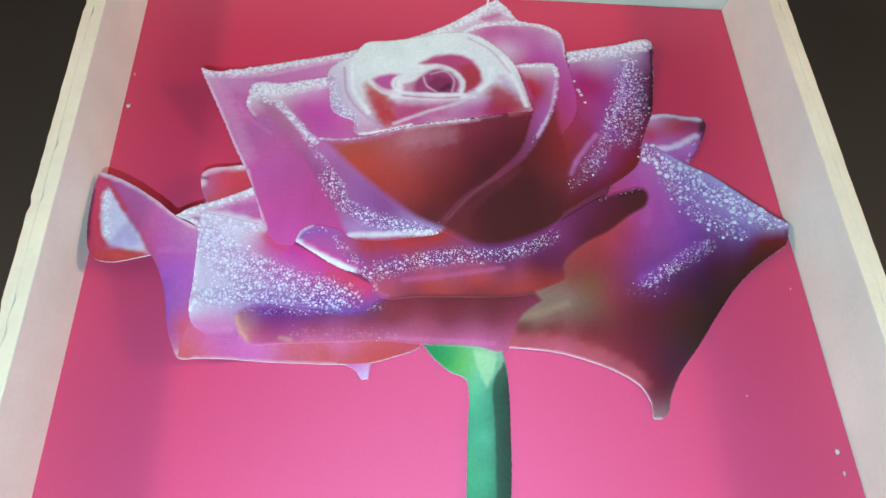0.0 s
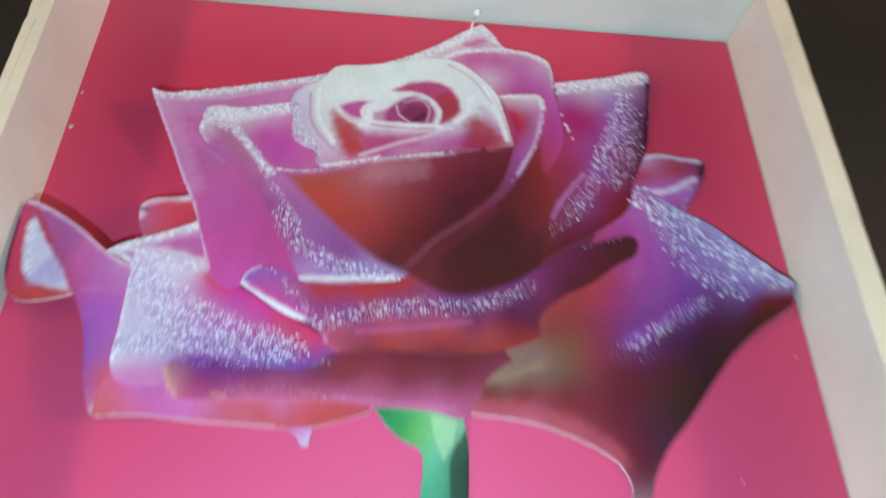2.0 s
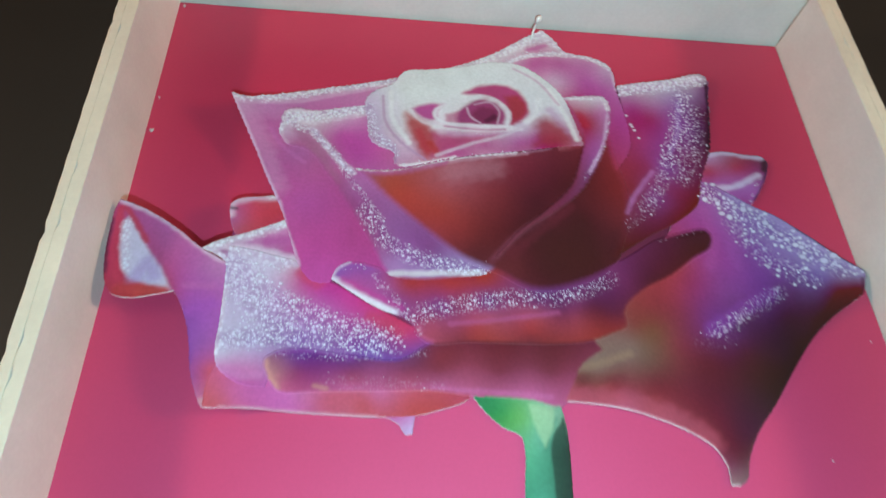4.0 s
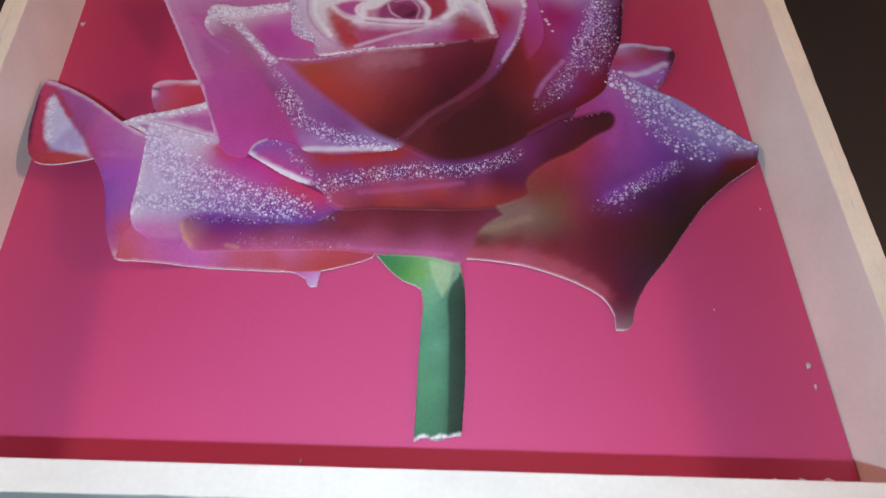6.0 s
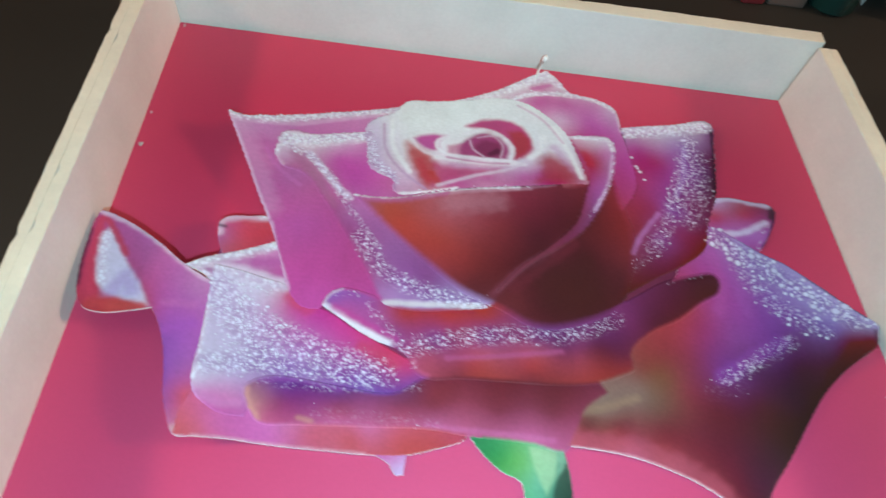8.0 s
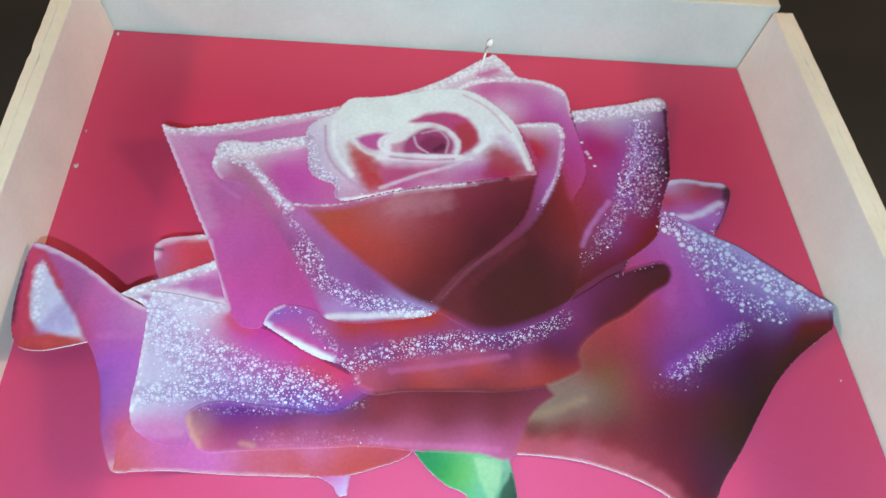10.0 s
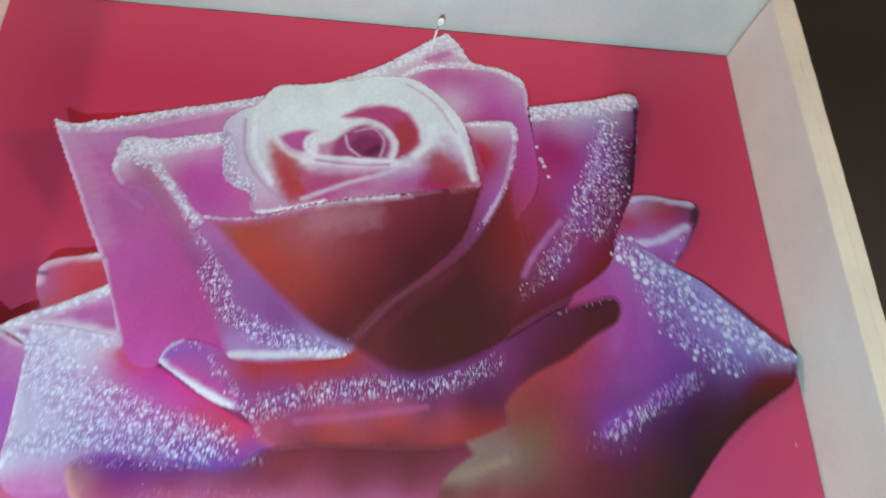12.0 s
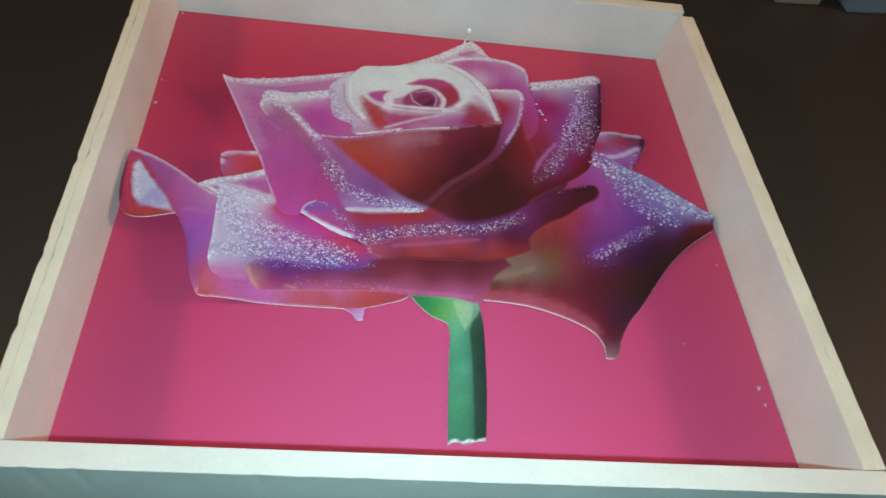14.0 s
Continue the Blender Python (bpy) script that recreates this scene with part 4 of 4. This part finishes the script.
petal("petal", 2.2,
      [(-51.2, 308.8, "a45864"), (-43.3, 307.5, "b05146"), (-35.4, 300.3, "b24841"), (-25.2, 308.2, "a8565e"), (-22.5, 292.6, "a8443f"), (-12.4, 283.5, "883638"), (-7.5, 271.8, "5e2a30"), (-14.8, 307.6, "a85866"), (-4.3, 308.9, "8e4250"), (3.3, 301.9, "80363f"), (11.8, 316.5, "7c3244"), (25.3, 319.9, "6c2c3c"), (30.1, 311.6, "5a2430"), (16.2, 298.8, "562530"), (2.8, 286.5, "66292f"), (15.4, 283.5, "4a2129"), (28.8, 292.6, "54252e"), (37.8, 308.4, "54252b"), (46.7, 318.3, "662830"), (55.1, 321.7, "843038"), (57.4, 305.3, "823034"), (52.1, 292.6, "6e2e36"), (38.9, 289.6, "482127"), (27.5, 274.6, "461f25"), (39.9, 271.7, "461f25"), (17, 266, "4c2329"), (53.4, 280.5, "54272e"), (7.1, 266, "662e34"), (-24.9, 280.6, "9a4048")],
      [(-57.6, 313.3), (-48.7, 312.7), (-35.7, 314), (-22.7, 318), (-1.4, 322.7), (17.5, 325.5), (32.6, 328.3), (42.4, 331.8), (55.2, 349.6), (57.8, 321.7), (60.6, 298.9), (56, 280.5), (49.5, 267.3), (36.3, 258.9), (21.3, 254.8), (12.8, 255.9), (2.1, 262.1), (-12.5, 268.9), (-24.9, 279.1), (-37.7, 291.1), (-48.3, 301.8)],
      [("eceef4", 1.5, 1, [(-57.1, 313.6), (-43.6, 313.3), (-27.9, 317), (-12.1, 321), (12.1, 324.5)]),
       ("c08a9c", 7.5, 0.38, [(-16, 313), (-8, 314), (2, 315.5)]),
       ("c49cb4", 1.2, 0.5, [(-25.3, 315.8), (-6.8, 320), (17.4, 324)]),
       ("80445a", 2.4, 0.4, [(-0.2, 268.9), (10.2, 280.5), (23.5, 291.1), (37.5, 304.6)]),
       ("70303f", 3, 0.4, [(7.4, 271.8), (20.5, 283.5), (34.2, 295.7)]),
       ("8a4a60", 1.4, 0.25, [(0.3, 270), (11.8, 282.9), (26.3, 293.9)]),
       ("b48aa8", 1.2, 0.45, [(17, 324.6), (28, 327)])],
      [(90, 0.8, 0.8, [(-56.6, 313.3), (-27.9, 317.3), (-1.4, 322.4), (17.5, 325.2)])],
      "cupped orange-red petal shading to dark wine")
petal("petal", 2.5,
      [(41.5, 354.9, "c8a0bc"), (50.2, 356.9, "d0c4d8"), (42.4, 347.7, "b0425e"), (47.5, 342.3, "a4374c"), (53.7, 349.6, "b878ac"), (55.8, 342.4, "b07aac"), (50.3, 328.4, "a860a4"), (45.3, 318.3, "90508c"), (40.6, 310, "7c4068"), (31.8, 298.9, "743453"), (20.9, 289.6, "7a3b4e"), (7.6, 277.6, "7c3d50"), (37.2, 318.2, "8c374c")],
      [(36.6, 357.5), (44.7, 359), (55.6, 359.5), (58.5, 354.7), (58.2, 346), (54.8, 331.9), (48.8, 317.6), (40, 303.6), (28.9, 293.9), (15.5, 284.1), (1.6, 269.5), (0.9, 270.6), (10.3, 282.3), (23.7, 294.5), (35.1, 307.1), (41.2, 323.3), (43.8, 335.3), (41.4, 345.9)],
      [("e8eaf0", 1.6, 1, [(37.2, 357.5), (47.5, 357.9), (56, 358), (57.6, 351.8)]),
       ("ccaed4", 1.2, 0.8, [(56.9, 347.8), (52.7, 330.1), (45, 315)]),
       ("b43750", 2, 0.6, [(43.8, 347.7), (46.5, 340.6)])],
      [(80, 1.3, 0.75, [(38.3, 357.5), (57.4, 357.7), (56.3, 338.9), (48.2, 320)]),
       (16, 1.4, 0.55, [(51.7, 328.4), (41.9, 310.1)])],
      "slender mauve petal rim")
petal("petal", 2.6,
      [(-50.4, 352.2, "cdc4dc"), (-51.2, 338.1, "c4aece"), (-45.4, 327.9, "c8a8ca"), (-39.7, 359.6, "dfe6ec"), (-23, 367.3, "e0e9ee"), (-0.3, 369.4, "dfe8ee"), (19.6, 367.8, "dde2ea"), (-36.6, 348.8, "dde0e8"), (-38.9, 334.7, "d8d0de"), (-33.3, 322.9, "caa8c6"), (-11.7, 358.1, "dfe6ec"), (-17.4, 338.3, "d8cadc"), (-1, 336.4, "d4bcd2"), (15.4, 337.9, "ccc0d8"), (-17.4, 326.3, "b85396"), (-1.2, 328.1, "b45a92"), (15.1, 330.9, "b460a0"), (30.1, 353, "d8dce6"), (35.2, 345.8, "d0cadc"), (40, 335.3, "c49cb4"), (31.6, 333.5, "a84462"), (23.4, 333.4, "ae518e"), (17.6, 327.2, "b06890"), (-1.3, 323.7, "c48aac"), (-22.7, 319.6, "c886a0")],
      [(-55.2, 352.9), (-50.7, 358.8), (-43.9, 362.5), (-37.2, 371.6), (-25.8, 373.3), (-10.1, 375.8), (2.9, 379.1), (17.3, 377.7), (28.3, 369.4), (36.7, 358.2), (40.2, 345.9), (42.6, 334.6), (43.8, 329.1), (34, 328.3), (17.5, 325.9), (-1.4, 323.1), (-17.4, 320), (-27.9, 317), (-38.4, 315), (-41.1, 316.6), (-41.8, 322.8), (-48, 325.8), (-52.1, 329.5), (-54, 341.5)],
      [("b44246", -3.5, 0.9, [(-36.5, 345.2), (-31.5, 342.4), (-26, 337.6), (-22.7, 329.3), (-24.8, 321.3), (-27.2, 318.6), (-31.3, 326.3), (-35.2, 335.4)]),
       ("bc3b4c", 2.4, 0.6, [(-30.3, 334.8), (-27, 324.6)]),
       ("b84a96", -1.7, 0.95, [(-33.8, 348.1), (-27.3, 351), (-19, 351.4), (-22.6, 347.1), (-22.8, 342.5), (-25.5, 341.8), (-30.5, 344.2)]),
       ("b43778", -1.9, 0.95, [(-10.6, 358.5), (-3.2, 363), (7.5, 364.2), (15.3, 360.9), (19.2, 353.6), (19.4, 347.1), (16.2, 342.8), (11.1, 339.9), (11.1, 347), (6.6, 353.5), (-1.7, 357.4)]),
       ("a83f48", -2.4, 0.9, [(9.3, 357.2), (15.7, 357.3), (19.1, 350.7), (17.4, 344.9), (12.3, 341.4), (11.4, 348.5)]),
       ("a04a7c", -1.7, 1, [(-14.1, 344.7), (-9.6, 350.4), (-2.8, 354.9), (4.9, 352.8), (8.9, 347), (7.8, 339.9), (-3.7, 339.8), (-13.3, 339.8)]),
       ("c07a9c", -1.6, 0.8, [(-18.4, 345.4), (-12.4, 346.8), (-13, 340.5), (-18.4, 341.1)]),
       ("7c3459", -2.1, 0.9, [(-5.8, 347.2), (-0.7, 350.5), (4.8, 348.4), (5.7, 342), (-0.9, 340.6), (-5.3, 342.6)]),
       ("542541", 2, 0.9, [(0.8, 342.7), (3.8, 344.8)]),
       ("e0e2ec", 1.2, 0.8, [(-11.2, 353.3), (-1.9, 357.4), (6.6, 353.9), (11.1, 346.7), (9.4, 339.6)]),
       ("d0b4cc", 0.7, 0.9, [(-8.5, 349.7), (-7.2, 344.7), (-2.6, 340.9)]),
       ("cdb0c8", 0.7, 0.7, [(-5.1, 351.9), (2.1, 353.5), (6.4, 348.1), (5.1, 341)]),
       ("e2e4ee", 1.2, 0.85, [(-18.4, 351.1), (-22.8, 348.2), (-23.4, 343.9), (-20.1, 340.8), (-6.4, 339.5), (11.6, 339.2)]),
       ("e0dae6", 1, 0.7, [(-34.7, 347.7), (-31.5, 342.4), (-25.5, 339), (-19.5, 339.7)]),
       ("e2e2ea", 1.6, 0.8, [(-23.9, 337.9), (-6.5, 337), (15.4, 337.9)]),
       ("c49ac4", 1.2, 0.6, [(-17.4, 334.2), (-1.1, 333.6), (15.3, 335.8)]),
       ("b85c9b", 0.8, 0.7, [(-19, 338.3), (-3.8, 337), (8.5, 337.5)]),
       ("b44a76", -3.1, 0.85, [(-24.8, 320.6), (-22.7, 326.3), (-24.4, 334.1), (-19.5, 332.8), (-6.6, 332.2), (4.3, 333.6), (-3.9, 330.1), (-14.7, 326)]),
       ("b84243", 2.2, 0.8, [(-25.4, 328), (-22.7, 323.3)]),
       ("d4c8dc", 1.2, 0.75, [(-22.7, 321.3), (-6.6, 328.8), (9.8, 335), (18.3, 340.7), (24.8, 347.5)]),
       ("b890c0", 2.6, 0.5, [(30, 350), (35, 340), (40, 331)]),
       ("e2e6ee", 2, 0.9, [(25.2, 355.9), (23.6, 347.5), (18.4, 342.1)]),
       ("a03f50", -4.1, 0.85, [(23.3, 341.4), (27.9, 345), (33.4, 340.1), (40.7, 330.4), (31.3, 329.3), (22, 328.9), (24, 335.1)]),
       ("ba98be", 0.9, 0.8, [(-47.3, 355.2), (-45.6, 339.9), (-37.4, 327.2), (-27.4, 318.6)]),
       ("a87cac", 0.8, 0.6, [(-51.7, 331.2), (-42.7, 325.9), (-40.5, 317.2)]),
       ("c4b4d4", 3.0, 0.6, [(-50, 345), (-48, 332), (-42, 324)]),
       ("e8edf2", 1.6, 0.7, [(-43.8, 357.7), (-42.4, 341.6), (-34.8, 327.9)]),
       ("e4eaf0", 1.6, 0.8, [(30.2, 362.6), (36.5, 347.6), (40.8, 332.5)]),
       ("c8a0c4", 0.9, 0.6, [(14.3, 375.3), (25.3, 367.1), (34.3, 353)]),
       ("ecf0f4", 1, 0.8, [(-38.4, 315.3), (-25.3, 317.6), (-14.7, 320.7)])],
      [(230, 3.2, 0.75, [(-53.6, 348.6), (-51, 334.6), (-41.3, 322.9)]),
       (22, 0.7, 0.5, [(-25.5, 339), (-1.1, 334.3), (21.3, 345.7)]),
       (24, 1.6, 0.55, [(-50.6, 356.6), (-39.8, 365.2), (-23, 372.6)]),
       (20, 0.7, 0.7, [(-38.4, 315.9), (-17.4, 320.3), (17.5, 325.9)]),
       (10, 1, 0.7, [(24.1, 354.8), (24.6, 345.7)])],
      "frosted white heart of tightly rolled petals")
petal("stem", 0.35,
      [(-5.6, 209.6, "2e8a5c"), (1, 206.7, "3a965c"), (7.7, 204.3, "6cb06a"), (14.5, 206.5, "7cb494"), (18.9, 204.1, "80b098"), (0.9, 203.2, "4a9a58"), (14.1, 198.4, "70b098"), (19.6, 197.2, "4a8a74"), (10.4, 190.6, "5aa888"), (15.7, 188.3, "4c967c"), (21.3, 190.4, "2c5c50"), (8.7, 177.5, "46947a"), (13.9, 175.3, "54a48a"), (20.3, 175.2, "2a5048"), (23.2, 177.3, "1e3836"), (9, 163, "489474"), (14.1, 160.9, "4a9a7c"), (20.4, 160.8, "28504a"), (6.7, 143, "3c8468"), (14.7, 144, "3a7c64"), (19.7, 144, "20403c")],
      [(-9.6, 212), (1.2, 212.4), (20.7, 211.2), (23.3, 202.9), (23.9, 192.6), (23.5, 177.3), (23, 162.8), (21.2, 142.5), (16.7, 142), (12.7, 140.9), (8.7, 142), (5.1, 140.6), (6.6, 169.2), (7.4, 181.8), (8.1, 192.8), (7, 197.8), (0.9, 200.9), (-5.2, 206.3)],
      [("3c7c68", 0.9, 0.35, [(15.5, 192.7), (17.7, 199.5), (19.8, 204.1)]),
       ("24504a", 1.6, 0.7, [(23, 192.6), (22.9, 173.1), (22.2, 156.8)]),
       ("1c3432", 0.8, 0.8, [(22.5, 204.1), (23.7, 192.6), (23.3, 168.9)]),
       ("98c4a8", 1.4, 0.5, [(12.3, 207.7), (17.2, 206)]),
       ("22443c", -0.7, 0.8, [(18.1, 197), (22.3, 204), (23.7, 192.6), (23.4, 177), (22.9, 162), (21.3, 143), (16.5, 143), (17.1, 160), (17.7, 180)]),
       ("a8c8a0", -1.0, 0.6, [(10.2, 210), (19.5, 208.5), (18.5, 200.5), (15.3, 194), (12.2, 202)]),
       ("e6ece8", 0.9, 1, [(5.1, 141), (8.3, 142.4), (9.7, 142.2)]),
       ("e6ece8", 0.8, 1, [(11.2, 141.4), (13.7, 142.4), (15.7, 142.2)]),
       ("e6ece8", 0.8, 1, [(17.2, 142.2), (20.7, 143)])],
      [],
      "printed green stem with a ragged lower end")


rose = empty("rose_picture", "pink rose cut from glossy paper, raised over pink card", "paper rose")
rng = np.random.default_rng(7)
for name, layer, inks, outline, strokes, dew, label in sorted(PETALS, key=lambda q: q[1]):
    build_petal(name, layer, inks, outline, strokes, dew, label, rose, rng)


# ---------- small things in and round the box ----------
CLEAR = material("white_plastic", (0.86, 0.88, 0.88), 0.25, scale=200, fine=900)
CHIP = material("paint_chip", (0.62, 0.52, 0.52), 0.7, scale=400, fine=1500)
GLASS_GREEN = material("green_glass", (0.012, 0.055, 0.050), 0.2, scale=40, fine=200)
CARD_BROWN = material("brown_carton", (0.14, 0.09, 0.08), 0.6, scale=30, fine=300)
CARD_GREY = material("grey_carton", (0.24, 0.20, 0.18), 0.6, scale=30, fine=300)
CARD_BLUE = material("blue_carton", (0.14, 0.22, 0.30), 0.6, scale=30, fine=300)
PAPER_BLUE = material("folded_paper_white", (0.62, 0.70, 0.76), 0.7, scale=60, fine=400)
CARD_RED = material("red_carton", (0.16, 0.012, 0.02), 0.6, scale=30, fine=300)


def tube(path, radii, bm=None, sides=8):
    """A round, tapering strand along a path of points."""
    bm = bm or bmesh.new()
    path = [Vector(p) for p in path]
    last = None
    for i, (p, r) in enumerate(zip(path, radii)):
        d = (path[min(i + 1, len(path) - 1)] - path[max(i - 1, 0)]).normalized()
        u = d.cross(Vector((0.3, 0.2, 1))).normalized()
        w = d.cross(u)
        ring = [bm.verts.new(p + (u * math.cos(6.2832 * k / sides) + w * math.sin(6.2832 * k / sides)) * r) for k in range(sides)]
        if last:
            for k in range(sides):
                bm.faces.new((last[k], last[(k + 1) % sides], ring[(k + 1) % sides], ring[k]))
        else:
            bm.faces.new(ring[::-1])
        last = ring
    bm.faces.new(last)
    return bm


# the small tag that pokes out behind the topmost petal
tag = link("plastic_tag", tube([(0.0245, 0.396, 0.001), (0.0252, 0.3985, 0.004), (0.0262, 0.3998, 0.0075), (0.0268, 0.4001, 0.0095), (0.0274, 0.4002, 0.0110), (0.0278, 0.4002, 0.0125)],
                               [0.0005, 0.0005, 0.0006, 0.0011, 0.0015, 0.0005]), CLEAR, smooth=True)
tagged(tag, "small white plastic tag curling up against the wall", "plastic tag")


def flake(x, y, z, size, seed):
    """A curled fleck of white paint."""
    dice = random.Random(seed)
    bm = bmesh.new()
    ring = []
    for k in range(9):
        a = 6.2832 * k / 9
        r = size * dice.uniform(0.45, 1.0)
        ring.append(bm.verts.new((x + r * 0.6 * math.cos(a), y + r * math.sin(a), z + 0.0004 + abs(math.cos(a)) * size * 0.35)))
    mid = bm.verts.new((x, y, z + 0.0002))
    for k in range(9):
        bm.faces.new((ring[k], ring[(k + 1) % 9], mid))
    extra = bmesh.ops.extrude_face_region(bm, geom=list(bm.faces))
    bmesh.ops.translate(bm, verts=[v for v in extra["geom"] if isinstance(v, bmesh.types.BMVert)], vec=(0, 0, -0.0002))
    return bm


for k, (x, y, size) in enumerate(((0.1480, 0.1680, 0.0018), (0.1487, 0.1600, 0.0013), (-0.1480, 0.3320, 0.0018), (-0.1485, 0.3510, 0.0012), (-0.1480, 0.4120, 0.0015),
                                  (0.1180, 0.1900, 0.0006), (-0.0320, 0.1345, 0.0010), (0.1470, 0.2360, 0.0007))):
    ob = link("paint_fleck", flake(x, y, 0.0003, size, k), CHIP, smooth=True)
    tagged(ob, "loose white paint fleck on the pink card", "paint fleck", "paint flecks")

# crumpled clear film in the near corner
film = bmesh.new()
for k in range(4):
    tube([(0.112 + 0.009 * k, 0.1265 - 0.0003 * k, 0.0006), (0.116 + 0.009 * k, 0.1275, 0.0022), (0.121 + 0.009 * k, 0.1260, 0.0012)], [0.0003, 0.0007, 0.0003], film, 6)
tagged(link("film_scrap", film, CLEAR, smooth=True), "crumpled scrap of clear film in the corner", "film scrap")


def carton(name, x, y, w, d, h, turn, mat, label, category):
    """A small box with a lid, standing on the table."""
    thing = empty(name, label, category)
    base = [(-w / 2, -d / 2), (w / 2, -d / 2), (w / 2, d / 2), (-w / 2, d / 2)]
    part("body", prism(base, 0, h * 0.8, 0.0015), mat, thing)
    part("lid", prism([(u * 1.03, v * 1.03) for u, v in base], h * 0.8, h, 0.0015), mat, thing)
    thing.matrix_world = pose(x, y, -0.010, 0, 0, turn)
    return thing


carton("carton", 0.165, 0.508, 0.014, 0.024, 0.030, 4, CARD_RED, "small dark red carton on the table", "carton")
carton("carton", 0.187, 0.511, 0.023, 0.028, 0.032, -2, CARD_BROWN, "small dusty brown carton on the table", "carton")
carton("carton", 0.284, 0.505, 0.036, 0.034, 0.030, 2, CARD_GREY, "small grey carton on the table", "carton")
carton("carton", 0.337, 0.506, 0.032, 0.046, 0.034, 3, CARD_BLUE, "blue-grey carton on the table", "carton")


def bottle(x, y, turn):
    thing = empty("bottle", "dark green bottle shape in place of a teal cloth-like thing on the table", "bottle")
    part("glass_body", tube([(0, 0, 0), (0.002, 0, 0), (0.045, 0, 0), (0.055, 0, 0), (0.062, 0, 0), (0.075, 0, 0)], [0.012, 0.015, 0.015, 0.012, 0.006, 0.006], sides=20), GLASS_GREEN, thing, smooth=True)
    part("cap", tube([(0.074, 0, 0), (0.076, 0, 0), (0.088, 0, 0), (0.089, 0, 0)], [0.006, 0.0075, 0.0075, 0.006], sides=20), TABLE, thing, smooth=True)
    thing.matrix_world = pose(x, y, -0.010, 0, -90, turn)


# bottle shape put in place of a dark teal, cloth-like thing
bottle(0.2165, 0.505, 0)
sheet = bmesh.new()
rows = [[sheet.verts.new((0.238 + 0.018 * i / 6 + 0.006 * j / 4, 0.506 + 0.030 * j / 4, -0.0095 + 0.030 * (1 - abs(i - 3) / 3) + 0.002 * math.sin(i + j))) for i in range(7)] for j in range(5)]
for j in range(4):
    for i in range(6):
        sheet.faces.new((rows[j][i], rows[j][i + 1], rows[j + 1][i + 1], rows[j + 1][i]))
extra = bmesh.ops.extrude_face_region(sheet, geom=list(sheet.faces))
bmesh.ops.translate(sheet, verts=[v for v in extra["geom"] if isinstance(v, bmesh.types.BMVert)], vec=(0, 0, -0.0004))
tagged(link("folded_paper", sheet, PAPER_BLUE), "folded pale paper standing like a tent", "paper")
